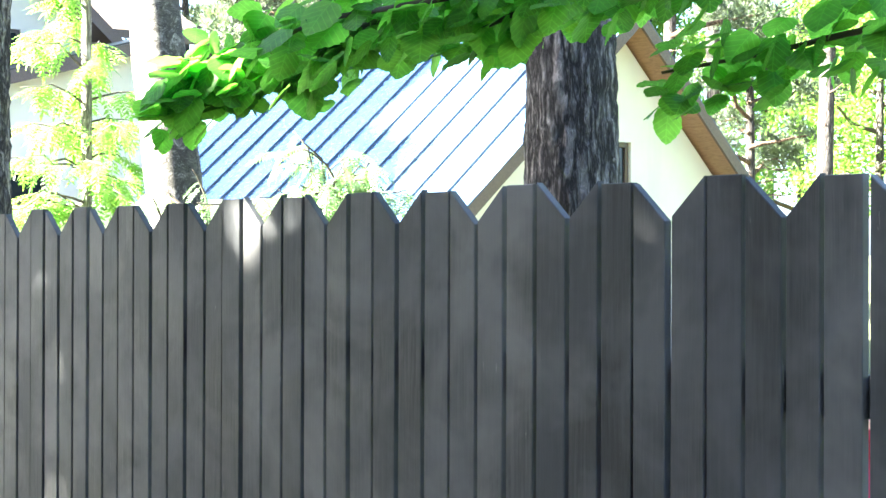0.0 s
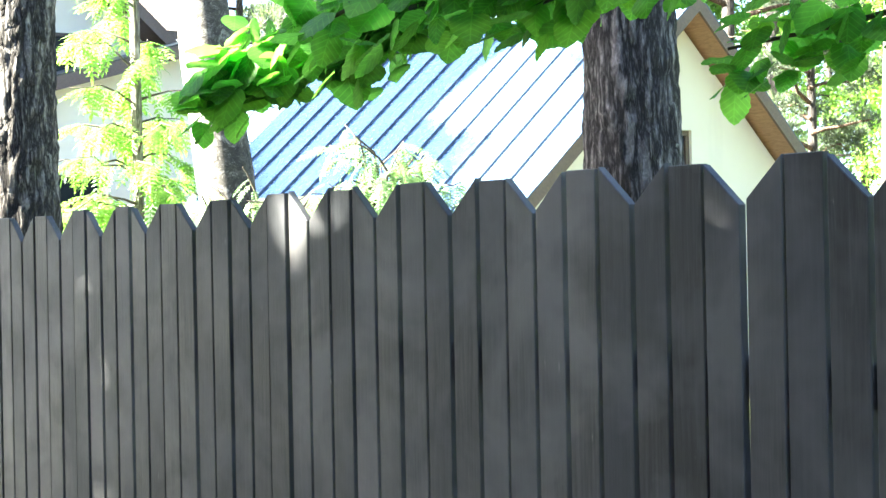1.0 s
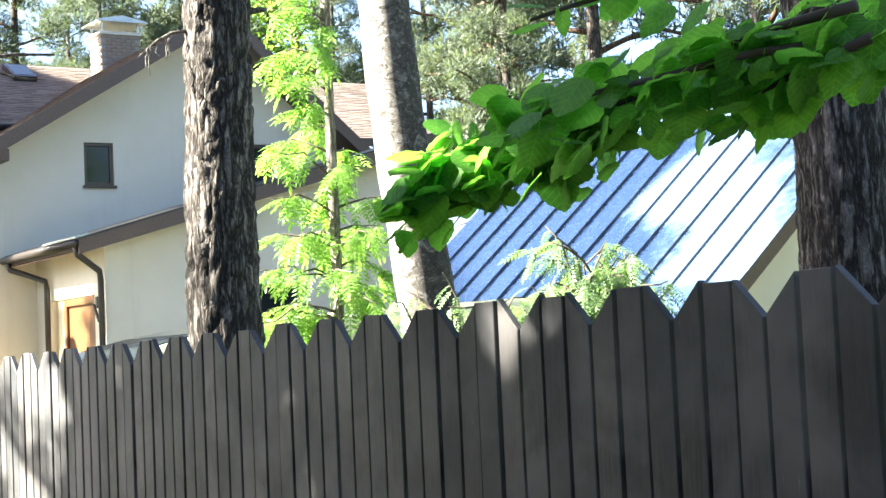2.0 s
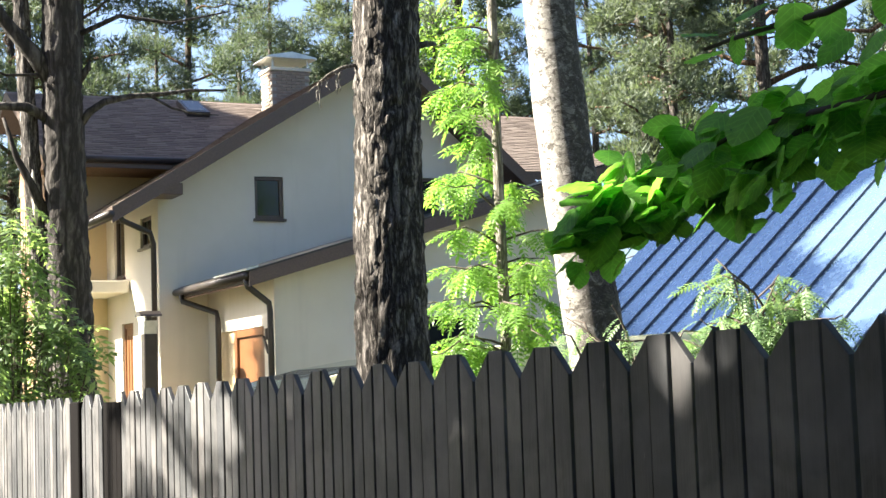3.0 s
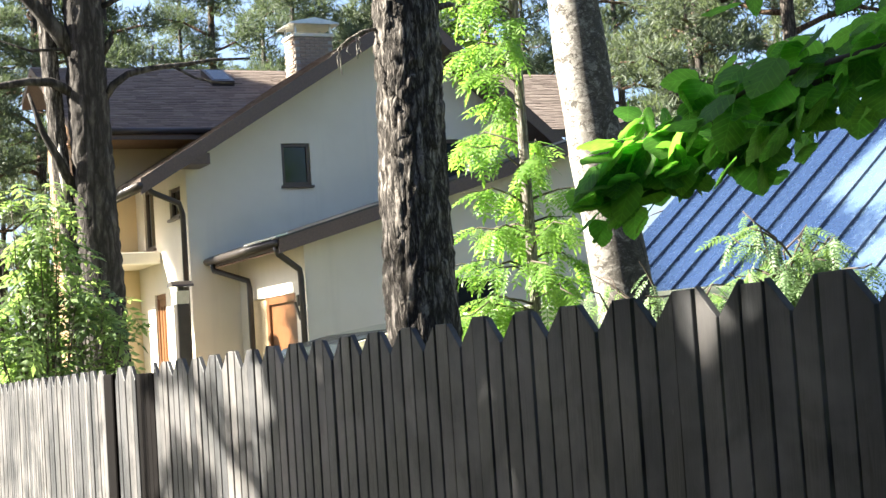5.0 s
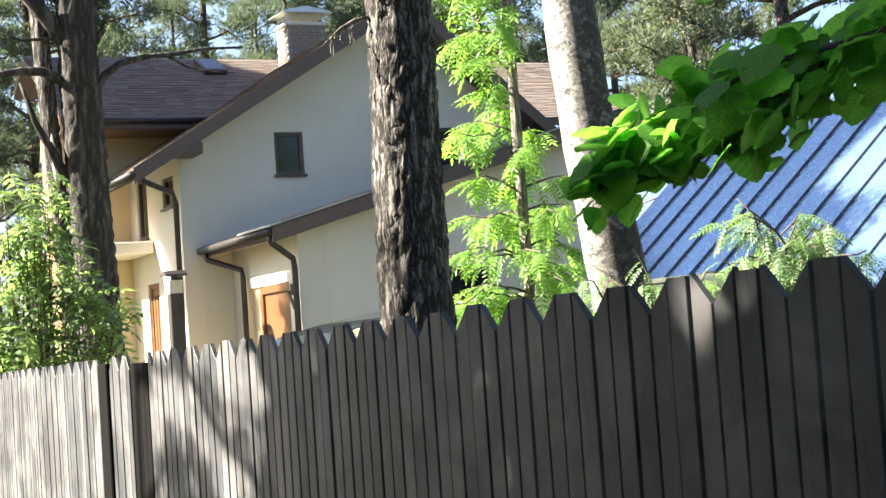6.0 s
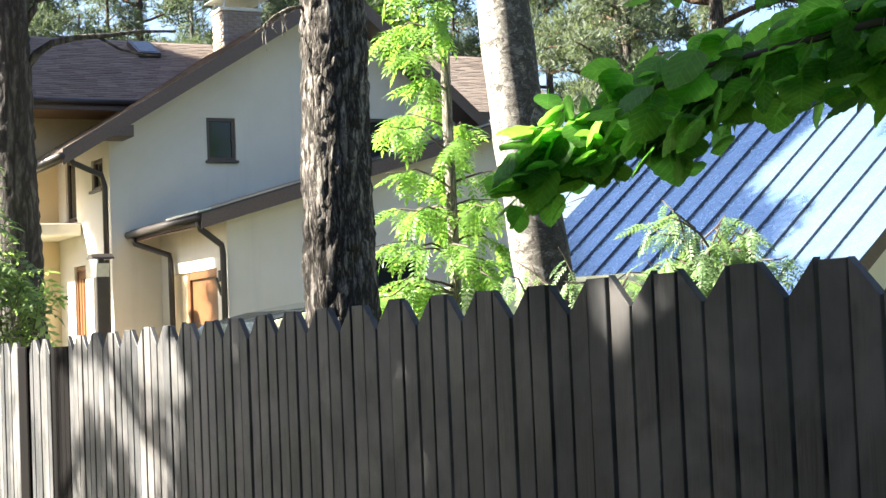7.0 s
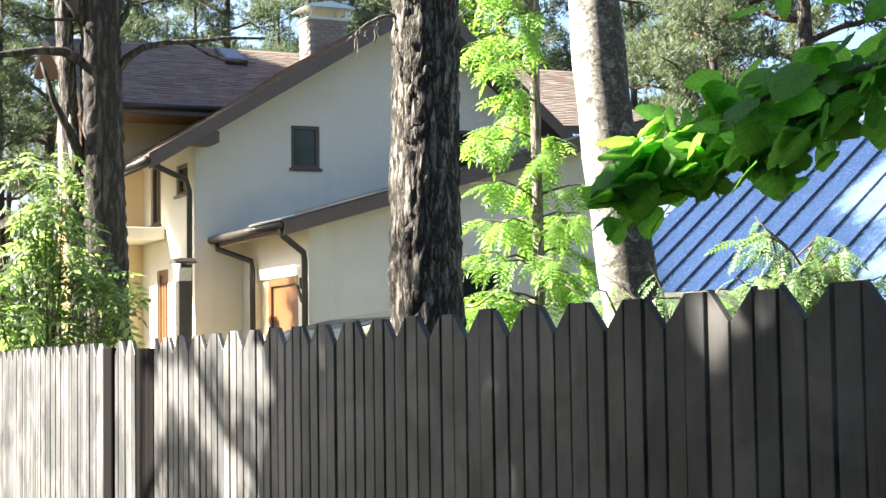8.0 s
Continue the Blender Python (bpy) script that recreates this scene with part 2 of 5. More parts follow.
M_PALE_WOOD = wood_material("pale_torn_wood", (0.42, 0.36, 0.29), (0.62, 0.56, 0.47), 0.8)
M_GROUND = ground_material()
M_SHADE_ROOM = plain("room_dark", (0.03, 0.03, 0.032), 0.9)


def glass_material():
    m = Mat("window_glass", 0.04, 0.0, 0.3)
    m.set(Base_Color=(0.02, 0.024, 0.026, 1))
    m.bump(m.noise(m.coords(), 2.5, 2), 0.05, 0.02)
    return m.m


M_GLASS = glass_material()


# ---- building helpers ----
def mesh_from(name, verts, faces, mats=None, smooth=False):
    me = bpy.data.meshes.new(name)
    me.from_pydata([tuple(v) for v in verts], [], faces)
    for m in ([mats] if mats is not None and not isinstance(mats, (list, tuple)) else mats or []):
        me.materials.append(m)
    if smooth:
        me.polygons.foreach_set("use_smooth", [True] * len(me.polygons))
    me.update()
    return me


def part(name, bm, material, parent, label="", smooth=False):
    """Links a bmesh as one mesh object under a thing or a part."""
    me = bpy.data.meshes.new(name)
    bm.to_mesh(me)
    bm.free()
    me.materials.append(material)
    if smooth:
        me.polygons.foreach_set("use_smooth", [True] * len(me.polygons))
    ob = new(name, me)
    ob.parent = parent
    return tagged(ob, label)


def link_part(name, me, parent, m=None, label=""):
    ob = new(name, me)
    ob.parent = parent
    if m is not None:
        ob.matrix_basis = m
    return tagged(ob, label)


def empty(name, place, label, category, group="", kind=""):
    ob = new(name)
    ob.location = place
    ob.empty_display_size = 0.1
    return tagged(ob, label, category, group, kind)


def box(x0, x1, y0, y1, z0, z1, bevel=0.0):
    bm = bmesh.new()
    bmesh.ops.create_cube(bm, size=1.0)
    for v in bm.verts:
        v.co = Vector(((x0 + x1) / 2 + v.co.x * (x1 - x0), (y0 + y1) / 2 + v.co.y * (y1 - y0), (z0 + z1) / 2 + v.co.z * (z1 - z0)))
    if bevel:
        bmesh.ops.bevel(bm, geom=bm.edges[:], offset=bevel, segments=1, affect="EDGES")
    return bm


def prism(profile, axis, a, b):
    """A closed profile swept along an axis from a to b. The profile lists the two other coordinates in x, y, z order."""
    bm = bmesh.new()

    def put(p, d):
        return {"x": (d, p[0], p[1]), "y": (p[0], d, p[1]), "z": (p[0], p[1], d)}[axis]
    lo = [bm.verts.new(put(p, a)) for p in profile]
    hi = [bm.verts.new(put(p, b)) for p in profile]
    n = len(profile)
    bm.faces.new(lo)
    bm.faces.new(hi[::-1])
    for i in range(n):
        bm.faces.new((lo[i], lo[(i + 1) % n], hi[(i + 1) % n], hi[i]))
    bmesh.ops.recalc_face_normals(bm, faces=bm.faces[:])
    return bm


def tube(points, radii, sides=8, cap=True):
    """A tapered round limb along a line of points."""
    bm = bmesh.new()
    rings = []
    pts = [Vector(p) for p in points]
    up = Vector((0.13, 0.31, 0.94))
    for i, p in enumerate(pts):
        d = (pts[min(i + 1, len(pts) - 1)] - pts[max(i - 1, 0)]).normalized()
        s = d.cross(up)
        if s.length < 0.05:
            s = d.cross(Vector((1, 0, 0)))
        s.normalize()
        u = s.cross(d)
        rings.append([bm.verts.new(p + (s * math.cos(2 * math.pi * k / sides) + u * math.sin(2 * math.pi * k / sides)) * radii[i]) for k in range(sides)])
    for a, b in zip(rings, rings[1:]):
        for k in range(sides):
            bm.faces.new((a[k], a[(k + 1) % sides], b[(k + 1) % sides], b[k]))
    if cap:
        bm.faces.new(rings[0][::-1])
        bm.faces.new(rings[-1])
    return bm


def joined(bms):
    out = bmesh.new()
    for b in bms:
        me = bpy.data.meshes.new("tmp")
        b.to_mesh(me)
        b.free()
        out.from_mesh(me)
        bpy.data.meshes.remove(me)
    return out


def wander(a, b, n, amount, rng, sag=0.0):
    a, b = Vector(a), Vector(b)
    out = []
    for i in range(n + 1):
        f = i / n
        p = a.lerp(b, f)
        k = math.sin(math.pi * f)
        out.append(p + Vector((rng.uniform(-1, 1), rng.uniform(-1, 1), rng.uniform(-1, 1))) * amount * k + Vector((0, 0, -sag * k)))
    return out


def bark_trunk(centre, radius, z0, z1, seed, sides=56, step=0.035, depth=0.02):
    """A trunk with real furrowed plates. centre(z) and radius(z) are functions."""
    rows = int((z1 - z0) / step) + 1
    off = Vector((seed * 7.3, seed * 3.1, 0))
    verts = []
    for i in range(rows):
        z = z0 + (z1 - z0) * i / (rows - 1)
        cx, cy = centre(z)
        r = radius(z)
        for k in range(sides):
            a = 2 * math.pi * k / sides
            twist = 0.35 * noise.noise(Vector((math.cos(a) * 2, math.sin(a) * 2, z * 2.6)) + off)
            q = Vector((math.cos(a + twist) * r * 20, math.sin(a + twist) * r * 20, z * 6.2)) + off
            cell = noise.voronoi(q)[0]
            ridge = min(1.0, (cell[1] - cell[0]) * 3.0)
            d = depth * (ridge - 0.5) + depth * 0.7 * noise.noise(q * 2.3) + 0.012 * noise.noise(Vector((math.cos(a), math.sin(a), z * 0.8)) + off)
            verts.append((cx + math.cos(a) * (r + d), cy + math.sin(a) * (r + d), z))
    faces = [(i * sides + k, i * sides + (k + 1) % sides, (i + 1) * sides + (k + 1) % sides, (i + 1) * sides + k) for i in range(rows - 1) for k in range(sides)]
    return verts, faces


def leaf_cloud(clumps, count, size, seed, long=1.0, drop=0.0, wide=0.5):
    """Many small folded leaves scattered over clumps (centre, radius, flatten)."""
    rng = np.random.default_rng(seed)
    vol = np.array([c[1] ** 2 for c in clumps])
    pick = rng.choice(len(clumps), count, p=vol / vol.sum())
    cen = np.array([c[0] for c in clumps], float)[pick]
    rad = np.array([c[1] for c in clumps], float)[pick][:, None]
    flat = np.array([c[2] for c in clumps], float)[pick]
    d = rng.normal(size=(count, 3))
    d /= np.linalg.norm(d, axis=1)[:, None]
    pos = d * rad * rng.uniform(0.35, 1.0, (count, 1)) ** 0.6
    pos[:, 2] *= flat
    pos += cen
    u = rng.normal(size=(count, 3))
    u[:, 2] -= drop
    u /= np.linalg.norm(u, axis=1)[:, None]
    v = np.cross(u, rng.normal(size=(count, 3)))
    v /= np.linalg.norm(v, axis=1)[:, None]
    s = size * rng.uniform(0.6, 1.3, (count, 1))
    w = np.cross(u, v)
    p = np.stack([pos - u * s * long, pos + v * s * wide - w * s * 0.12, pos + u * s * long, pos - v * s * wide - w * s * 0.12], 1).reshape(-1, 3)
    faces = [(4 * i, 4 * i + 1, 4 * i + 2, 4 * i + 3) for i in range(count)]
    return p.tolist(), faces


def needle_cloud(clumps, count, length, seed, width=0.035, blades=3):
    """Tufts of narrow needle blades scattered over clumps (centre, radius, flatten)."""
    rng = np.random.default_rng(seed)
    vol = np.array([c[1] ** 2 for c in clumps])
    pick = rng.choice(len(clumps), count, p=vol / vol.sum())
    cen = np.array([c[0] for c in clumps], float)[pick]
    rad = np.array([c[1] for c in clumps], float)[pick][:, None]
    flat = np.array([c[2] for c in clumps], float)[pick]
    d = rng.normal(size=(count, 3))
    d /= np.linalg.norm(d, axis=1)[:, None]
    pos = d * rad * rng.uniform(0.1, 1.0, (count, 1)) ** 0.5
    pos[:, 2] *= flat
    pos += cen
    axis = d * 0.8 + rng.normal(size=(count, 3)) * 0.35
    axis[:, 2] += 0.45
    out = []
    for _ in range(blades):
        u = axis + rng.normal(size=(count, 3)) * 0.55
        u /= np.linalg.norm(u, axis=1)[:, None]
        v = np.cross(u, rng.normal(size=(count, 3)))
        v /= np.linalg.norm(v, axis=1)[:, None]
        k = length * rng.uniform(0.6, 1.25, (count, 1))
        w = width * rng.uniform(0.7, 1.2, (count, 1)) * 0.5
        out.append(np.stack([pos - v * w, pos + v * w, pos + u * k], 1).reshape(-1, 3))
    p = np.concatenate(out)
    return p.tolist(), [(3 * i, 3 * i + 1, 3 * i + 2) for i in range(count * blades)]


# ---- ground ----
def build_ground():
    n = 60
    xs = [-140 + 260 * i / n for i in range(n + 1)]
    ys = [-100 + 260 * i / n for i in range(n + 1)]

    def z(x, y):
        return 0.05 * noise.noise(Vector((x * 0.2, y * 0.2, 0)))
    verts = [(x, y, z(x, y)) for y in ys for x in xs]
    faces = [(j * (n + 1) + i, j * (n + 1) + i + 1, (j + 1) * (n + 1) + i + 1, (j + 1) * (n + 1) + i) for j in range(n) for i in range(n)]
    far = len(verts)
    for x, y in ((-2500, -2500), (2500, -2500), (2500, 2500), (-2500, 2500)):
        verts.append((x, y, -0.6))
    faces.append((far, far + 1, far + 2, far + 3))
    ob = new("ground", mesh_from("ground", verts, faces, M_GROUND, True))
    tagged(ob, "grassy ground of the garden and verge", "ground", kind="structure")


build_ground()
# unseen grey strip, added so that light bounces neutrally onto the fence
tagged(part("road", box(-120, 90, -6.2, -1.6, -0.2, 0.07), M_BOUNCE_GREY, None), "unseen grey strip along the fence, added for neutral bounced light", "road", kind="structure")

# ---- the house with the gable ----
XG, XE, YS, YE = -28.0, -24.3, 6.1, 7.05      # gable wall, front of the extension, side walls
RIDGE_Y, RIDGE_Z = 10.75, 8.72
SL, SR = 0.60, 0.86                            # slopes of the two roof sides
XB = -45.0                                     # back end of the main wing
XW = -31.9                                     # front of the cross wing


def merged(bms):
    """Touching blocks become one solid without inner faces."""
    bm = joined(bms)
    bmesh.ops.remove_doubles(bm, verts=bm.verts[:], dist=1e-3)
    bm.verts.index_update()
    seen = {}
    for f in bm.faces[:]:
        seen.setdefault(tuple(sorted(v.index for v in f.verts)), []).append(f)
    bmesh.ops.delete(bm, geom=[f for fs in seen.values() if len(fs) > 1 for f in fs], context="FACES_ONLY")
    return bm


def wall_with_holes(u0, u1, z0, z1, holes, thick, axis, at, inward):
    """A wall panel in the plane axis = at, of u in u0..u1 and z in z0..z1, with rectangular openings (u0, u1, z0, z1)."""
    us = sorted({u0, u1, *(h[0] for h in holes), *(h[1] for h in holes)})
    zs = sorted({z0, z1, *(h[2] for h in holes), *(h[3] for h in holes)})
    bms = []
    for a, b in zip(us, us[1:]):
        for c, d in zip(zs, zs[1:]):
            if any(h[0] <= a and b <= h[1] and h[2] <= c and d <= h[3] for h in holes):
                continue
            lo, hi = sorted((at, at + inward * thick))
            bms.append(box(lo, hi, a, b, c, d) if axis == "x" else box(a, b, lo, hi, c, d))
    return merged(bms)


def window(house, axis, at, inward, u0, u1, z0, z1, name="window", bars=1, sill=True):
    """A framed window set in an opening: frame members, pane and sill."""
    def slab(a, b, c, d, e, f):
        lo, hi = sorted((at + inward * e, at + inward * f))
        return box(lo, hi, a, b, c, d, 0.006) if axis == "x" else box(a, b, lo, hi, c, d, 0.006)
    w = 0.07
    ob = part(name, joined([slab(u0, u1, z0, z0 + w, 0.04, 0.12), slab(u0, u1, z1 - w, z1, 0.04, 0.12), slab(u0, u0 + w, z0 + w, z1 - w, 0.04, 0.12), slab(u1 - w, u1, z0 + w, z1 - w, 0.04, 0.12)]), M_FRAME, house, "dark brown wooden window frame")
    part("pane", slab(u0 + w - 0.01, u1 - w + 0.01, z0 + w - 0.01, z1 - w + 0.01, 0.075, 0.09), M_GLASS, ob, "reflecting window pane")
    for i in range(1, bars):
        c = u0 + (u1 - u0) * i / bars
        part("glazing_bar", slab(c - 0.025, c + 0.025, z0 + w, z1 - w, 0.045, 0.11), M_FRAME, ob)
    if sill:
        part("window_sill", slab(u0 - 0.04, u1 + 0.04, z0 - 0.05, z0, -0.06, 0.1), M_FRAME, ob)
    part("reveal_back", slab(u0, u1, z0, z1, 0.2, 0.22), M_SHADE_ROOM, ob)
    return ob


def shingled(plane, u0, u1, v0, v1, keep, du=0.34, dv=0.13):
    """Courses of shingles on a sloping plane(u, v) -> point; normal from the plane."""
    rng = random.Random(7)
    o = Vector(plane(0, 0))
    eu, ev = Vector(plane(1, 0)) - o, Vector(plane(0, 1)) - o
    nrm = eu.cross(ev).normalized()
    if nrm.z < 0:
        nrm = -nrm
    verts, faces = [], []
    rows = int((v1 - v0) / dv)
    for r in range(rows):
        va = v0 + r * dv
        vb = va + dv * 1.12
        u = u0 - (r % 2) * du / 2
        while u < u1:
            w = du * rng.uniform(0.7, 1.2)
            a, b = max(u, u0), min(u + w - 0.012, u1)
            u += w
            if b - a < 0.03 or not keep((a + b) / 2, (va + vb) / 2):
                continue
            lift = 0.016 + rng.uniform(0, 0.008)
            k = len(verts)
            drop = rng.uniform(-0.015, 0.015)
            for uu, vv, l in ((a, va + drop, lift), (b, va + drop, lift), (b, vb, 0.008), (a, vb, 0.008)):
                verts.append(o + eu * uu + ev * vv + nrm * l)
            for uu, vv in ((a, va + drop), (b, va + drop)):
                verts.append(o + eu * uu + ev * vv)
            faces += [(k, k + 1, k + 2, k + 3), (k + 4, k + 5, k + 1, k)]
    return verts, faces


def roof_slab(points, thick):
    """A sloping slab from its four top corners."""
    bm = bmesh.new()
    top = [bm.verts.new(p) for p in points]
    low = [bm.verts.new((p[0], p[1], p[2] - thick)) for p in points]
    bm.faces.new(top)
    bm.faces.new(low[::-1])
    n = len(points)
    for i in range(n):
        bm.faces.new((top[i], low[i], low[(i + 1) % n], top[(i + 1) % n]))
    bmesh.ops.recalc_face_normals(bm, faces=bm.faces[:])
    return bm


def build_house():
    house = empty("house", (XG, YS, 0), "two storey cream rendered house with brown roofs and trim", "house")

    def add(name, bm, mat, parent=None, label="", smooth=False):
        ob = part(name, bm, mat, parent or house, label, smooth)
        if parent is None:
            ob.matrix_parent_inverse = Matrix.Translation((-XG, -YS, 0))
        return ob

    def fix(ob):
        ob.matrix_parent_inverse = Matrix.Translation((-XG, -YS, 0))
        return ob

    y_right = 13.7
    # gable wall: rectangle with openings, and the triangle above
    eave_z = RIDGE_Z - SL * (RIDGE_Y - YS) - 0.22
    add("wall", wall_with_holes(YS, y_right, 0, 5.0, [], 0.3, "x", XG, -1), M_WALL, None, "cream rendered gable wall")
    bms = [prism([(YS, 5.0), (8.05, 5.0), (8.05, RIDGE_Z - SL * (RIDGE_Y - 8.05) - 0.22), (YS, eave_z)], "x", XG - 0.3, XG),
           prism([(8.05, 6.085), (8.645, 6.085), (8.645, RIDGE_Z - SL * (RIDGE_Y - 8.645) - 0.22), (8.05, RIDGE_Z - SL * (RIDGE_Y - 8.05) - 0.22)], "x", XG - 0.3, XG),
           prism([(8.05, 5.0), (8.645, 5.0), (8.645, 5.25), (8.05, 5.25)], "x", XG - 0.3, XG),
           prism([(8.645, 5.0), (11.3, 5.0), (11.3, RIDGE_Z - SR * (11.3 - RIDGE_Y) - 0.22), (RIDGE_Y, RIDGE_Z - 0.22), (8.645, RIDGE_Z - SL * (RIDGE_Y - 8.645) - 0.22)], "x", XG - 0.3, XG),
           prism([(11.3, 6.15), (12.05, 6.15), (12.05, RIDGE_Z - SR * (12.05 - RIDGE_Y) - 0.22), (11.3, RIDGE_Z - SR * (11.3 - RIDGE_Y) - 0.22)], "x", XG - 0.3, XG),
           prism([(12.05, 5.0), (y_right, 5.0), (y_right, RIDGE_Z - SR * (y_right - RIDGE_Y) - 0.22), (12.05, RIDGE_Z - SR * (12.05 - RIDGE_Y) - 0.22)], "x", XG - 0.3, XG)]
    add("gable", merged(bms), M_WALL, None, "cream rendered upper gable")
    fix(window(house, "x", XG, -1, 8.05, 8.645, 5.25, 6.085))
    fix(window(house, "x", XG, -1, 11.3, 12.05, 5.0, 6.15))
    # side wall with a small window, a tall window and a dark door
    holes = [(-29.25, -28.45, 4.75, 5.35), (-31.25, -30.45, 4.3, 5.55), (-30.75, -29.9, 0.9, 3.35)]
    add("wall", wall_with_holes(XW, XG - 0.3, 0, eave_z, holes, 0.3, "y", YS, 1), M_WALL, None, "sunlit cream side wall")
    fix(window(house, "y", YS, 1, -29.25, -28.45, 4.75, 5.35))
    fix(window(house, "y", YS, 1, -31.25, -30.45, 4.3, 5.55))
    fix(part("door", joined([box(-30.75, -30.67, YS + 0.04, YS + 0.14, 0.9, 3.35, 0.008), box(-29.98, -29.9, YS + 0.04, YS + 0.14, 0.9, 3.35, 0.008), box(-30.67, -29.98, YS + 0.04, YS + 0.14, 3.25, 3.35, 0.008),
                            box(-30.67, -29.98, YS + 0.07, YS + 0.12, 0.9, 3.25)] + [box(-30.60 + 0.2 * i, -30.46 + 0.2 * i, YS + 0.05, YS + 0.07, 1.1, 3.1, 0.008) for i in range(3)]), M_DOOR, house, "orange-brown wooden side door"))
    # cross wing behind
    y_wl = 5.0
    add("wall", box(XW - 0.3, XW, y_wl, 9.0, 0, 6.75), M_WALL_BOUNCE_BEIGE, None, "wall of the cross wing with warm bounced light in its colour")
    add("balcony", joined([box(XW, XG - 2.05, y_wl, YS - 0.02, 3.95, 4.2, 0.02)]), M_WALL, None, "rendered balcony slab")
    add("wall", box(-35.3, XW - 0.3, y_wl, y_wl + 0.3, 0, 6.75), M_SOFFIT, None, "orange-brown boarded end wall")
    # roofs: main wing
    def main_left(u, v):
        return (XG + 0.75 - u, RIDGE_Y - v / math.hypot(1, SL), RIDGE_Z - SL * v / math.hypot(1, SL))

    def main_right(u, v):
        return (XG + 0.75 - u, RIDGE_Y + v / math.hypot(1, SR), RIDGE_Z - SR * v / math.hypot(1, SR))
    yl = 5.05
    lv = (RIDGE_Y - yl) * math.hypot(1, SL)
    rv = (14.3 - RIDGE_Y) * math.hypot(1, SR)
    x1 = XB
    L = XG + 0.75 - x1
    roof = add("roof", roof_slab([main_left(0, 0), main_left(0, lv), main_left(L, lv), main_left(L, 0)], 0.2), M_TRIM, None, "brown boarded roof deck")
    add("roof", roof_slab([main_right(0, 0), main_right(L, 0), main_right(L, rv), main_right(0, rv)], 0.2), M_TRIM)
    for plane, vv, sg in ((main_left, lv, 1), (main_right, rv, -1)):
        def down(u, v, plane=plane, vv=vv):
            return plane(u, vv - v)
        vs, fs = shingled(down, 0, L, 0, vv, lambda u, v: u < 9)
        ob = new("shingles", mesh_from("shingles", vs, fs, M_SHINGLE))
        ob.parent = house
        tagged(fix(ob), "brown shingle courses", kind="stuff")
    # rake boards on the gable
    add("rake_board", roof_slab([(XG + 0.79, RIDGE_Y, RIDGE_Z + 0.05), (XG + 0.79, yl - 0.03, RIDGE_Z - SL * (RIDGE_Y - yl + 0.03) + 0.05), (XG + 0.74, yl - 0.03, RIDGE_Z - SL * (RIDGE_Y - yl + 0.03) + 0.05), (XG + 0.74, RIDGE_Y, RIDGE_Z + 0.05)], 0.30), M_TRIM, None, "dark brown rake board")
    add("rake_board", roof_slab([(XG + 0.79, RIDGE_Y, RIDGE_Z + 0.05), (XG + 0.79, 14.3, RIDGE_Z - SR * (14.3 - RIDGE_Y) + 0.05), (XG + 0.74, 14.3, RIDGE_Z - SR * (14.3 - RIDGE_Y) + 0.05), (XG + 0.74, RIDGE_Y, RIDGE_Z + 0.05)], 0.30), M_TRIM, None, "dark brown rake board")
    add("purlin_end", box(XG, XG + 0.74, YS - 0.12, YS + 0.28, eave_z - 0.12, eave_z + 0.1, 0.01), M_TRIM)
    # gutter and downpipe of the main eave
    gz = RIDGE_Z - SL * (RIDGE_Y - yl) - 0.1
    add("gutter", tube([(XG + 0.8, yl - 0.06, gz), (-31.5, yl - 0.06, gz)], [0.075, 0.075], 10), M_DARK_METAL, None, "brown metal gutter", True)
    add("downpipe", tube([(XG + 0.35, yl + 0.22, gz + 0.03), (XG + 0.35, yl + 0.27, gz - 0.07), (XG + 0.22, YS - 0.22, gz - 0.28), (XG + 0.15, YS - 0.14, gz - 0.48), (XG + 0.05, YS - 0.12, 0.1)], [0.055] * 5, 10), M_DARK_METAL, None, "brown metal downpipe", True)
    # cross wing roof: ridge along y, slope towards the street corner
    e_x, e_z, r_x, r_z = -30.6, 6.75, -34.9, 8.86
    y0, y1 = 4.6, 18.3
    add("roof", roof_slab([(e_x, y0, e_z), (e_x, y1, e_z), (r_x, y1, r_z), (r_x, y0, r_z)], 0.18), M_TRIM, None, "brown roof deck of the cross wing")
    add("roof", roof_slab([(r_x, y0, r_z), (r_x, y1, r_z), (r_x - 1.2, y1, r_z - 0.6), (r_x - 1.2, y0, r_z - 0.6)], 0.18), M_TRIM)
    run = math.hypot(r_x - e_x, r_z - e_z)

    def wing(u, v):
        return (e_x + (r_x - e_x) * v / run, y0 + u, e_z + (r_z - e_z) * v / run)
    vs, fs = shingled(wing, 0, y1 - y0, 0, run, lambda u, v: True)
    ob = new("shingles", mesh_from("shingles", vs, fs, M_SHINGLE))
    ob.parent = house
    tagged(fix(ob), "brown shingle courses of the cross wing", kind="stuff")
    add("fascia", box(e_x, e_x + 0.05, y0, YS + 1.5, e_z - 0.20, e_z + 0.04, 0.006), M_TRIM, None, "dark brown eave board")
    add("gutter", tube([(e_x + 0.1, y0, e_z - 0.03), (e_x + 0.1, 7.4, e_z - 0.03)], [0.07, 0.07], 10), M_DARK_METAL, None, "", True)
    add("soffit", box(XW, e_x - 0.02, y0, YS + 1.5, e_z - 0.20, e_z - 0.182), M_SOFFIT, None, "varnished soffit boards")
    g = bmesh.new()
    tri = [g.verts.new(p) for p in ((XW, y_wl - 0.01, 6.5), (r_x, y_wl - 0.01, r_z - 0.2), (r_x - 0.5, y_wl - 0.01, 6.5))]
    tri2 = [g.verts.new(v.co + Vector((0, 0.2, 0))) for v in tri]
    g.faces.new(tri)
    g.faces.new(tri2[::-1])
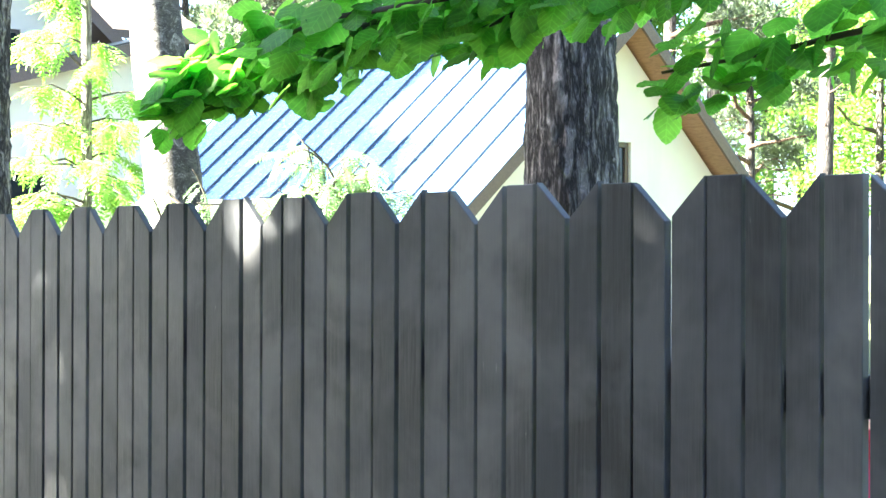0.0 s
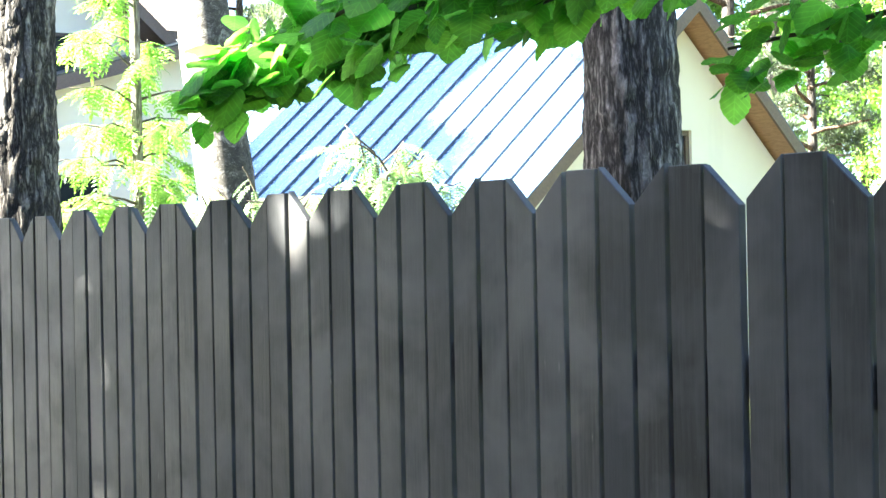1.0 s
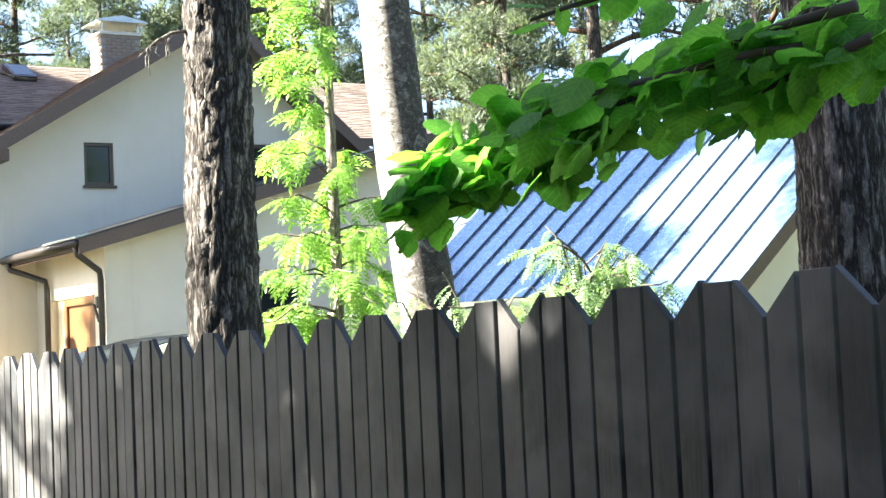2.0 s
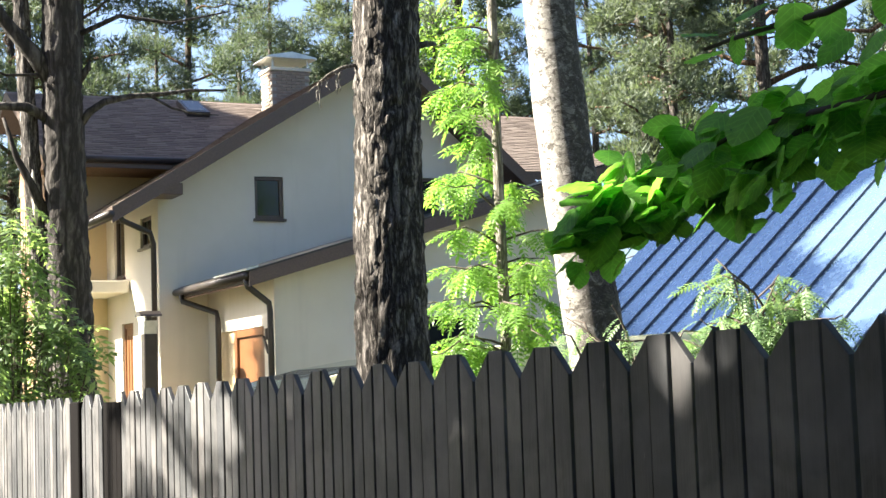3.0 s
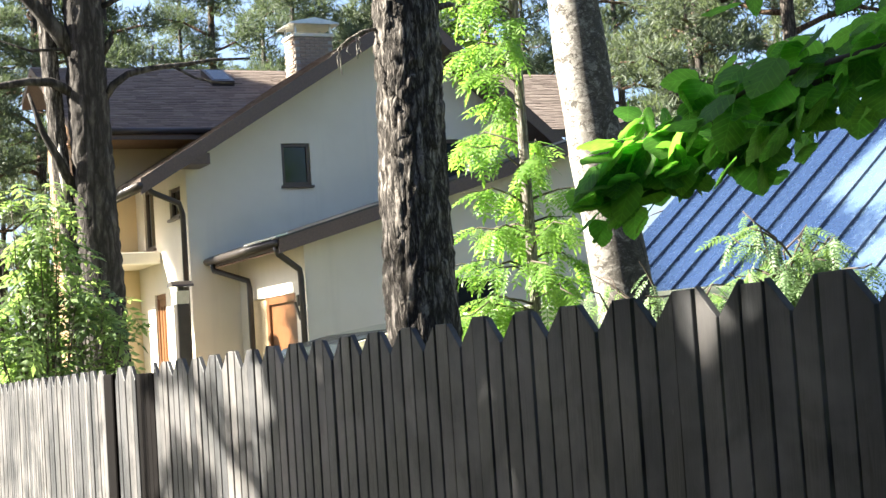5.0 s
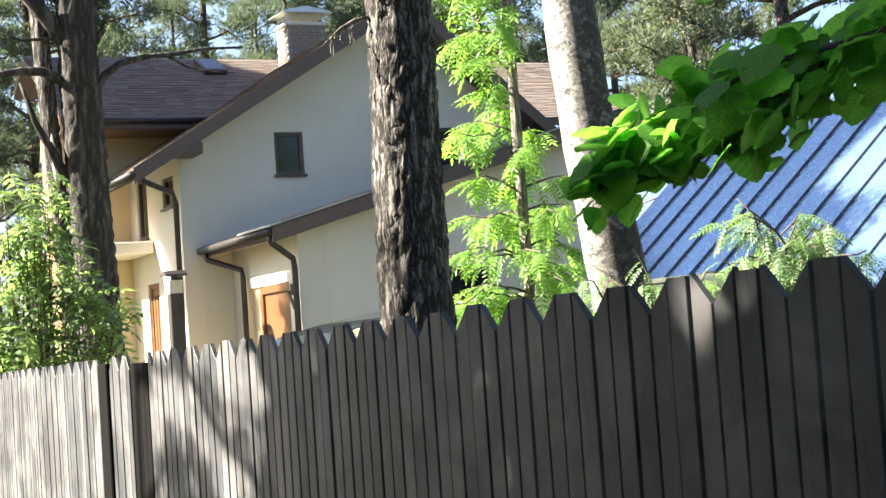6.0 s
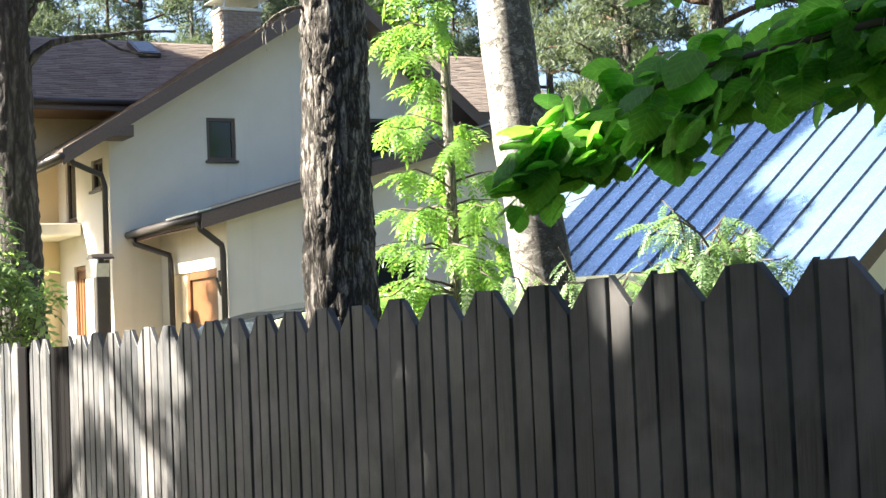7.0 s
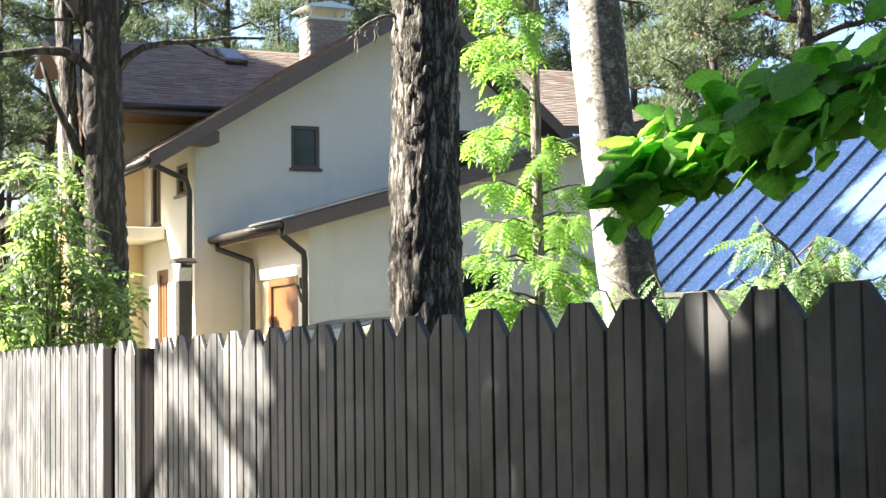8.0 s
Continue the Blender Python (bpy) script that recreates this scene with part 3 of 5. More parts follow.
    for i in range(3):
        g.faces.new((tri[i], tri2[i], tri2[(i + 1) % 3], tri[(i + 1) % 3]))
    bmesh.ops.recalc_face_normals(g, faces=g.faces[:])
    add("gable", g, M_SOFFIT, None, "orange boarded end gable")
    # skylight
    def wing_at(y, f, lift):
        p = Vector((e_x + (r_x - e_x) * f, y, e_z + (r_z - e_z) * f))
        return p + Vector((r_z - e_z, 0, e_x - r_x)).normalized() * lift
    sk = bmesh.new()
    ys0, ys1 = 8.45, 8.98
    corners = [(ys0, 0.70), (ys1, 0.70), (ys1, 0.90), (ys0, 0.90)]
    top = [sk.verts.new(wing_at(a, b, 0.14)) for a, b in corners]
    low = [sk.verts.new(wing_at(a, b, 0.0)) for a, b in corners]
    sk.faces.new(top)
    for i in range(4):
        sk.faces.new((top[i], low[i], low[(i + 1) % 4], top[(i + 1) % 4]))
    bmesh.ops.recalc_face_normals(sk, faces=sk.faces[:])
    s = add("skylight", sk, M_DARK_METAL, None, "dark framed roof window")
    pn = bmesh.new()
    pn.faces.new([pn.verts.new(wing_at(a, b, 0.146)) for a, b in ((ys0 + .06, .72), (ys1 - .06, .72), (ys1 - .06, .88), (ys0 + .06, .88))])
    part("pane", pn, M_GLASS, s)
    # chimney of bricks with a zinc cap
    cx, cy, w, dp = -33.3, 10.74, 0.95, 0.75
    ch = add("chimney", box(cx - dp / 2 + 0.02, cx + dp / 2 - 0.02, cy - w / 2 + 0.02, cy + w / 2 - 0.02, 7.4, 9.29), plain("mortar", (0.40, 0.37, 0.33), 0.9), None, "pale brick chimney with a metal cap")
    mat = plain("chimney_brick", (0.34, 0.255, 0.20), 0.85, 0, 0.35)
    me = bpy.data.meshes.new("brick")
    b = box(-0.005, 0.02, -0.112, 0.112, -0.033, 0.033, 0.004)
    b.to_mesh(me)
    b.free()
    me.materials.append(mat)
    for face in range(2):
        n = 4 if face == 0 else 3
        for row in range(15):
            for i in range(n):
                off = (row % 2) * 0.11
                c = -((w if face == 0 else dp) / 2) + 0.13 + i * 0.235 + off
                if c + 0.1 > (w if face == 0 else dp) / 2:
                    continue
                z = 8.16 + row * 0.077
                o = new("brick", me)
                o.parent = ch
                if face == 0:
                    o.matrix_basis = pose(cx + dp / 2 - 0.02, cy + c, z)
                else:
                    o.matrix_basis = pose(cx + c, cy - w / 2 + 0.02, z, 0, 0, -90)
    part("flashing", box(cx - dp / 2 - 0.06, cx + dp / 2 + 0.06, cy - w / 2 - 0.06, cy + w / 2 + 0.06, 7.6, 8.42, 0.02), M_DARK_METAL, ch)
    part("crown", box(cx - dp / 2 - 0.03, cx + dp / 2 + 0.03, cy - w / 2 - 0.03, cy + w / 2 + 0.03, 9.29, 9.37, 0.01), M_WALL, ch)
    part("cap", joined([box(cx + a * dp / 2 * 0.9 - 0.02, cx + a * dp / 2 * 0.9 + 0.02, cy + c * w / 2 * 0.9 - 0.02, cy + c * w / 2 * 0.9 + 0.02, 9.37, 9.59) for a in (-1, 1) for c in (-1, 1)] + [prism([(cy - w / 2 - 0.14, 9.57), (cy + w / 2 + 0.14, 9.57), (cy + w / 2 + 0.1, 9.61), (cy, 9.72), (cy - w / 2 - 0.1, 9.61)], "x", cx - dp / 2 - 0.14, cx + dp / 2 + 0.14)]), M_ZINC, ch, "zinc rain cap on four legs")
    # extension with a lean-to roof
    zl, sl = 3.86, 0.285
    y_r = 13.4

    def lean(y):
        return zl + sl * (y - 6.5)
    w0 = merged([prism([(YE, 0), (9.7, 0), (9.7, lean(9.7) - 0.2), (YE, lean(YE) - 0.2)], "x", XE - 0.3, XE),
                 prism([(9.7, 0), (10.76, 0), (10.76, 2.53), (9.7, 2.53)], "x", XE - 0.3, XE),
                 prism([(9.7, 3.1), (10.76, 3.1), (10.76, lean(10.76) - 0.2), (9.7, lean(9.7) - 0.2)], "x", XE - 0.3, XE),
                 prism([(10.76, 0), (y_r, 0), (y_r, lean(y_r) - 0.2), (10.76, lean(10.76) - 0.2)], "x", XE - 0.3, XE)])
    add("wall", w0, M_WALL, None, "cream front wall of the extension")
    fix(window(house, "x", XE, -1, 9.7, 10.76, 2.53, 3.1))
    add("wall", wall_with_holes(XG, XE - 0.3, 0, lean(YE) - 0.2, [(-27.6, -24.85, 0.8, 3.0)], 0.3, "y", YE, 1), M_WALL, None, "sunlit entrance wall of the extension")
    door = fix(part("door", joined([box(-26.55, -26.4, YE + 0.02, YE + 0.14, 0.8, 3.0, 0.01), box(-25.0, -24.85, YE + 0.02, YE + 0.14, 0.8, 3.0, 0.01), box(-26.4, -25.0, YE + 0.02, YE + 0.14, 2.85, 3.0, 0.01), box(-26.4, -25.0, YE + 0.02, YE + 0.14, 0.8, 1.2, 0.01)]), M_DOOR, house, "varnished orange wooden entrance door"))
    add("side_panel", box(-27.6, -26.55, YE + 0.05, YE + 0.1, 0.8, 3.0, 0.006), M_WALL_BOUNCE_BEIGE, None, "beige fixed panel beside the entrance door")
    part("pane", box(-26.4, -25.0, YE + 0.07, YE + 0.09, 1.2, 2.85), M_DOOR, door, "glossy door panel")
    part("handle", joined([box(-25.12, -25.06, YE - 0.03, YE + 0.02, 1.85, 1.9), box(-25.3, -25.06, YE - 0.06, YE - 0.03, 1.86, 1.89)]), M_DARK_METAL, door, "dark lever handle")
    add("wall_lamp", joined([box(-24.75, -24.65, YE - 0.03, YE, 2.75, 2.95, 0.01), prism([(-24.7, 2.78), (-24.45, 2.50), (-24.42, 2.54), (-24.66, 2.82)], "y", YE - 0.1, YE - 0.06)]), M_DARK_METAL, None, "dark wall bracket")
    add("roof", roof_slab([(XE + 0.4, 6.5, zl), (XE + 0.4, y_r + 0.3, lean(y_r + 0.3)), (XG, y_r + 0.3, lean(y_r + 0.3)), (XG, 6.5, zl)], 0.16), M_TRIM, None, "brown lean-to roof deck")
    add("roof_sheet", roof_slab([(XE + 0.43, 6.46, zl + 0.03), (XE + 0.43, y_r + 0.3, lean(y_r + 0.3) + 0.04), (XG, y_r + 0.3, lean(y_r + 0.3) + 0.04), (XG, 6.46, zl + 0.03)], 0.035), M_DARK_METAL, None, "dark metal lean-to roof covering")
    add("rake_board", roof_slab([(XE + 0.45, 6.46, zl + 0.0), (XE + 0.45, y_r, lean(y_r) + 0.0), (XE + 0.4, y_r, lean(y_r) + 0.0), (XE + 0.4, 6.46, zl + 0.0)], 0.24), M_TRIM, None, "brown rake board")
    add("soffit", roof_slab([(XE + 0.4, 6.5, zl - 0.18), (XE + 0.4, YE, lean(YE) - 0.18), (XG, YE, lean(YE) - 0.18), (XG, 6.5, zl - 0.18)], 0.02), M_SOFFIT)
    add("gutter", tube([(XE + 0.42, 6.42, zl - 0.06), (XG - 0.5, 6.42, zl - 0.06)], [0.07, 0.07], 10), M_DARK_METAL, None, "brown metal gutter", True)
    add("flashing", roof_slab([(XE + 0.46, 6.40, zl + 0.055), (XE + 0.46, 6.62, zl + 0.115), (-25.6, 6.62, zl + 0.115), (-25.6, 6.40, zl + 0.055)], 0.03), M_ZINC, None, "shiny metal edge strip")
    for xa, xb in ((XE + 0.3, XE + 0.06), (XG + 0.25, XG + 0.9)):
        add("downpipe", tube([(xa, 6.44, zl - 0.1), (xa, 6.48, zl - 0.24), (xb, YE - 0.12, zl - 0.5), (xb, YE - 0.1, zl - 0.65), (xb, YE - 0.1, 0.1)], [0.055] * 5, 10), M_DARK_METAL, None, "", True)
    add("wall", box(XB, XG - 0.3, y_right - 0.3, y_right, 0, 4.5), M_WALL)
    add("wall", box(XB, XB + 0.3, YS, y_right - 0.3, 0, 5.0), M_WALL)
    return house


build_house()


def build_lantern():
    """A tall garden lantern before the side wall."""
    ob = empty("garden_lantern", (-27.0, 5.6, 0), "dark garden lantern post with a flat hat beside the house", "lantern")
    part("post", box(-0.12, 0.12, -0.12, 0.12, 0, 2.98, 0.015), M_DARK_METAL, ob)
    part("head", prism([(-0.11, 2.98), (0.11, 2.98), (0.15, 3.22), (-0.15, 3.22)], "y", -0.12, 0.12), M_ZINC, ob, "pale lantern head")
    part("hat", prism([(-0.2, 3.30), (0.2, 3.30), (0.18, 3.33), (0.05, 3.40), (-0.05, 3.40), (-0.18, 3.33)], "y", -0.2, 0.2), M_DARK_METAL, ob, "flat dark hat")
    part("hat_stem", box(-0.05, 0.05, -0.05, 0.05, 3.21, 3.31), M_DARK_METAL, ob)


build_lantern()

# ---- the small house with the metal roof ----
BX, BY, BZ, BSL = -12.1, 13.05, 4.84, {-1: 0.88, 1: 0.95}


def build_barn():
    barn = empty("garden_house", (BX, BY, 0), "small cream house with a grey standing seam metal roof", "house")
    inv = Matrix.Translation((-BX, -BY, 0))

    def add(name, bm, mat, label="", parent=None):
        ob = part(name, bm, mat, parent or barn, label)
        if parent is None:
            ob.matrix_parent_inverse = inv
        return ob
    half, length = {-1: 2.95, 1: 2.1}, 8.4
    t = 0.16
    wx = BX - 0.43

    def edge(d, s=-1):
        return BZ - BSL[s] * d
    ya, yb, za, zb = BY - 0.15, BY + 0.31, 2.2, 3.17
    add("wall", merged([prism([(BY - half[-1], 0), (ya, 0), (ya, edge(0.15) - t), (BY - half[-1], edge(half[-1]) - t)], "x", wx - 0.25, wx),
                        prism([(ya, 0), (yb, 0), (yb, za), (ya, za)], "x", wx - 0.25, wx),
                        prism([(ya, zb), (yb, zb), (yb, edge(0.31, 1) - t), (BY, edge(0) - t), (ya, edge(0.15) - t)], "x", wx - 0.25, wx),
                        prism([(yb, 0), (BY + half[1], 0), (BY + half[1], edge(half[1], 1) - t), (yb, edge(0.31, 1) - t)], "x", wx - 0.25, wx)]), M_WALL, "cream gable wall")
    w = window(barn, "x", wx, -1, ya, yb, za, zb)
    w.matrix_parent_inverse = inv
    for s in (-1, 1):
        a, b = BY + s * half[s], BY + s * (half[s] - 0.25)
        add("wall", box(BX - length, wx - 0.25, min(a, b), max(a, b), 0, edge(half[s], s) - t), M_WALL)
    for s in (-1, 1):
        e = half[s] + 0.4
        add("roof", roof_slab([(BX, BY, BZ), (BX, BY + s * e, edge(e, s)), (BX - length, BY + s * e, edge(e, s)), (BX - length, BY, BZ)], 0.1), M_SOFFIT, "boarded roof deck")
        nrm = Vector((0, s * BSL[s], 1)).normalized()
        n = 13
        pitch = length / n
        for i in range(n):
            xa, xb = BX + 0.03 - i * pitch, BX + 0.03 - (i + 1) * pitch + 0.004
            bm = bmesh.new()
            q = []
            for x, up in ((xa, 0.012), (xb, 0.012)):
                q.append([bm.verts.new(Vector((x, BY + s * d, edge(d, s))) + nrm * up) for d in (0.0, e + 0.05)])
            for (p0, p1), (r0, r1) in zip(q, q[1:]):
                bm.faces.new((p0, p1, r1, r0))
            bmesh.ops.recalc_face_normals(bm, faces=bm.faces[:])
            ob = add("roof_panel", bm, M_METAL_ROOF)
            seam = bmesh.new()
            x = xa
            c = [seam.verts.new(Vector((x + dx, BY + s * d, edge(d, s))) + nrm * up) for d in (0.0, e + 0.05) for dx, up in ((-0.008, 0.008), (0.008, 0.008), (0.008, 0.044), (-0.008, 0.044))]
            for k in range(4):
                seam.faces.new((c[k], c[(k + 1) % 4], c[4 + (k + 1) % 4], c[4 + k]))
            seam.faces.new(c[:4])
            seam.faces.new(c[4:])
            bmesh.ops.recalc_face_normals(seam, faces=seam.faces[:])
            add("seam", seam, M_SEAM)
        add("rake_board", roof_slab([(BX + 0.04, BY, BZ + 0.03), (BX + 0.04, BY + s * (e + 0.02), edge(e, s) + 0.02), (BX, BY + s * (e + 0.02), edge(e, s) + 0.02), (BX, BY, BZ + 0.03)], 0.2), M_TRIM, "brown rake board")
    add("ridge_cap", tube([(BX + 0.05, BY, BZ + 0.05), (BX - length, BY, BZ + 0.05)], [0.07, 0.07], 8), M_METAL_ROOF)
    add("wall", box(BX - length, BX - length + 0.25, BY - half[-1] + 0.25, BY + half[1] - 0.25, 0, edge(half[-1]) - t), M_WALL)
    return barn


build_barn()


# ---- trees ----
def crown_limbs(rng, base, top, n, spread, r0, z_low):
    """Bent limbs from a trunk; returns their bmeshes and tips."""
    bms, tips = [], []
    for i in range(n):
        f = z_low + (0.97 - z_low) * i / max(1, n - 1)
        a = i * 2.4 + rng.uniform(-0.4, 0.4)
        s = spread * (1.05 - 0.75 * (f - z_low) / (1 - z_low)) * rng.uniform(0.7, 1.15)
        p = Vector(base).lerp(Vector(top), f)
        q = p + Vector((math.cos(a) * s, math.sin(a) * s, rng.uniform(-0.05, 0.35) * s))
        line = wander(p, q, 4, 0.09 * s, rng, -0.08 * s)
        bms.append(tube(line, [r0 * (1.1 - f) * (1 - 0.8 * k / 4) + 0.012 for k in range(5)], 5))
        tips += [line[2], line[3], line[4]]
    return bms, tips


def pine(name, height, r, seed, needles, crown_low, spread, count, label, bark=None, upper=None, size=0.105, full=1.0):
    """A tall pine: furrowed lower trunk, orange upper trunk, limbs and a clumped needle crown."""
    rng = random.Random(seed)
    ob = empty(name, (0, 0, 0), label, "tree", "pines of the wood")
    lean = (rng.uniform(-0.3, 0.3), rng.uniform(-0.3, 0.3))
    pts = [Vector((lean[0] * f * f + 0.06 * math.sin(7 * f + seed), lean[1] * f * f, height * f)) for f in [k / 10 for k in range(11)]]
    part("trunk", tube(pts, [r * (1 - 0.75 * k / 10) for k in range(11)], 9), bark or M_PINE_GREY, ob, smooth=True)
    bms, tips = crown_limbs(rng, pts[0], pts[-1], 24, spread, r * 0.45, crown_low)
    for _ in range(7):
        z = height * rng.uniform(0.25, crown_low)
        a = rng.uniform(0, 6.28)
        s = rng.uniform(0.5, 1.4)
        bms.append(tube(wander((lean[0] * (z / height) ** 2, lean[1] * (z / height) ** 2, z), (math.cos(a) * s, math.sin(a) * s, z + rng.uniform(-0.3, 0.3)), 3, 0.08, rng), [0.03, 0.022, 0.014, 0.006], 4))
    tagged(part("branchwork", joined(bms), upper or M_PINE_UP, ob, smooth=True), kind="stuff")
    clumps = [(tuple(t + Vector((rng.uniform(-.35, .35), rng.uniform(-.35, .35), rng.uniform(-.1, .3)))), rng.uniform(0.22, 0.62) * full * spread / 2.2, 0.72) for t in tips]
    vs, fs = needle_cloud(clumps, int(count * 1.15), size * 2.5, seed, size * 0.38)
    link_part("crown", mesh_from("crown", vs, fs, needles), ob)
    return ob


def broadleaf(name, height, r, seed, leaves, crown_low, spread, count, label, size=0.12, bark=None):
    rng = random.Random(seed)
    ob = empty(name, (0, 0, 0), label, "tree", "trees of the wood")
    pts = [Vector((0.15 * math.sin(3 * f + seed), 0.15 * math.sin(4 * f + 2 * seed), height * f)) for f in [k / 8 for k in range(9)]]
    part("trunk", tube(pts, [r * (1 - 0.8 * k / 8) for k in range(9)], 9), bark or M_PINE_GREY, ob, smooth=True)
    bms, tips = crown_limbs(rng, pts[0], pts[-1], 18, spread, r * 0.5, crown_low)
    tagged(part("branchwork", joined(bms), M_TWIG, ob, smooth=True), kind="stuff")
    clumps = [(tuple(t + Vector((rng.uniform(-.5, .5), rng.uniform(-.5, .5), rng.uniform(-.4, .4)))), rng.uniform(0.45, 1.0) * spread / 2.4, 0.8) for t in tips]
    vs, fs = leaf_cloud(clumps, count, size, seed, 0.8)
    link_part("crown", mesh_from("crown", vs, fs, leaves), ob)
    return ob


def at(ob, x, y, turn=0.0, s=1.0):
    """Copies a tree to a place."""
    return copy_thing(ob, pose(x, y, 0, 0, 0, turn) @ Matrix.Scale(s, 4))


def near_pine(name, x, y, lean, r, z_top, seed, label, depth=0.020):
    """A thick old pine close by, with real bark plates and a crown high up."""
    ob = empty(name, (x, y, 0), label, "tree", "old pines in the garden")

    def centre(z):
        return (lean[0] * z + 0.02 * math.sin(z * 1.3 + seed), lean[1] * z + 0.02 * math.cos(z * 1.1 + seed))

    def radius(z):
        return r * (1.0 + 0.25 * math.exp(-z * 1.6)) * (1.12 - 0.045 * z)
    vs, fs = bark_trunk(centre, radius, -0.1, 5.6, seed, 72, 0.03, depth)
    link_part("trunk", mesh_from("trunk", vs, fs, M_PINE, True), ob)
    pts = [Vector((*centre(z), z)) for z in (5.55, 7, 9, 11, z_top)]
    part("upper_trunk", tube(pts, [radius(5.55), radius(7), r * 0.62, r * 0.45, r * 0.15], 14), M_PINE_UP, ob, "orange upper trunk", True)
    rng = random.Random(seed)
    bms, tips = crown_limbs(rng, (*centre(0), 0), (*centre(z_top), z_top), 14, 2.6, r * 0.4, 0.72)
    tagged(part("branchwork", joined(bms), M_PINE_UP, ob, smooth=True), kind="stuff")
    vs, fs = leaf_cloud([(tuple(t), rng.uniform(0.5, 0.9), 0.6) for t in tips], 8000, 0.12, seed, 1.6, 0.0, 0.25)
    link_part("crown", mesh_from("crown", vs, fs, M_NEEDLE), ob)
    return ob


def dead_twigs(tree):
    """A dry hanging spray and a broken stub on the trunk, in the tree's own place."""
    rng = random.Random(6)
    root = Vector((-0.02, -0.2, 3.68))
    line = [root, root + Vector((-0.02, -0.08, -0.01)), root + Vector((-0.03, -0.17, -0.06)), root + Vector((-0.04, -0.24, -0.12))]
    part("dead_branch", tube(line, [0.012, 0.009, 0.007, 0.004], 6), M_PALE_BARK, tree, "dry hanging branch", True)
    for i in range(9):
        p = line[1].lerp(line[3], rng.random())
        q = p + Vector((rng.uniform(-.05, .05), rng.uniform(-.09, .03), -rng.uniform(0.05, 0.16)))
        part("dead_twig", tube(wander(p, q, 4, 0.015, rng), [0.004, 0.0035, 0.003, 0.0025, 0.002], 5), M_PALE_BARK, tree, "", True)
    part("branch_stub", tube([(0.02, 0.2, 3.82), (0.05, 0.27, 3.83), (0.06, 0.30, 3.82)], [0.022, 0.018, 0.012], 8), M_PALE_BARK, tree, "pale broken stub", True)


OLD = near_pine("old_pine", -6.80, 1.44, (0.004, -0.004), 0.205, 14.0, 1, "old pine with deeply furrowed sunlit bark behind the fence")
dead_twigs(OLD)
near_pine("old_pine", -3.03, 2.70, (-0.004, 0.0), 0.214, 14.5, 5, "stout old pine with scaly grey bark behind the fence", 0.013)


def build_birch():
    ob = empty("birch", (-7.39, 3.07, 0), "leaning white birch trunk with black scars", "tree")
    pts = [Vector((-0.02 * z + 0.02 * math.sin(z) + 0.041 - 0.011 * (z - 2), 0.091 - 0.077 * (z - 2) + 0.03 * math.sin(z * 1.4), z)) for z in [0.2 * k for k in range(48)]]
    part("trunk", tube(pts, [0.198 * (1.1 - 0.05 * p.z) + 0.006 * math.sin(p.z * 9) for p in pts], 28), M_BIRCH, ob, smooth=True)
    rng = random.Random(4)
    bms, tips = crown_limbs(rng, pts[0], pts[-1], 12, 1.8, 0.05, 0.72)
    tagged(part("branchwork", joined(bms), M_TWIG, ob, smooth=True), kind="stuff")
    vs, fs = leaf_cloud([(tuple(t), rng.uniform(0.4, 0.8), 1.2) for t in tips], 4000, 0.045, 9, 0.8, 0.6)
    link_part("crown", mesh_from("crown", vs, fs, M_CROWN), ob)


build_birch()


def frond_mesh(seed, pairs=6, length=0.26, wide=0.085):
    """A feathered leaf: a stalk with paired leaflets, drooping to its end."""
    rng = random.Random(seed)
    vs, fs = [], []

    def spine(f):
        return Vector((length * f, 0, -0.28 * length * f * f))

    def leaflet(p, d, s):
        side = Vector((-d.y, d.x, 0)).normalized() * s * 0.19
        dz = Vector((0, 0, -0.10 * s))
        k = len(vs)
        vs.extend([p, p + d * s * 0.4 + side - dz * 0.2, p + d * s * 0.45 + Vector((0, 0, 0.03 * s)), p + d * s + dz, p + d * s * 0.4 - side - dz * 0.2])
        fs.extend([(k, k + 2, k + 1), (k + 1, k + 2, k + 3), (k, k + 4, k + 2), (k + 4, k + 3, k + 2)])
    for i in range(pairs):
        f = 0.18 + 0.74 * i / (pairs - 1)
        s = wide * (1.0 - 0.35 * abs(f - 0.5)) * rng.uniform(0.85, 1.1)
        for sg in (-1, 1):
            leaflet(spine(f), Vector((0.45, sg * 0.9, rng.uniform(-0.3, 0.0))).normalized(), s)
    leaflet(spine(0.96), Vector((1, 0, -0.4)).normalized(), wide)
    k = len(vs)
    for f in (0.0, 0.5, 1.0):
        vs.extend([spine(f) + Vector((0, 0.003, 0)), spine(f) - Vector((0, 0.003, 0))])
    fs += [(k, k + 1, k + 3, k + 2), (k + 2, k + 3, k + 5, k + 4)]
    return vs, fs


FRONDS_PALE = [mesh_from("leaf", *frond_mesh(s + 9, 7, 0.22, 0.06), M_ROWAN_PALE) for s in range(4)]
FRONDS = [mesh_from("leaf", *frond_mesh(s), M_ROWAN) for s in range(4)]


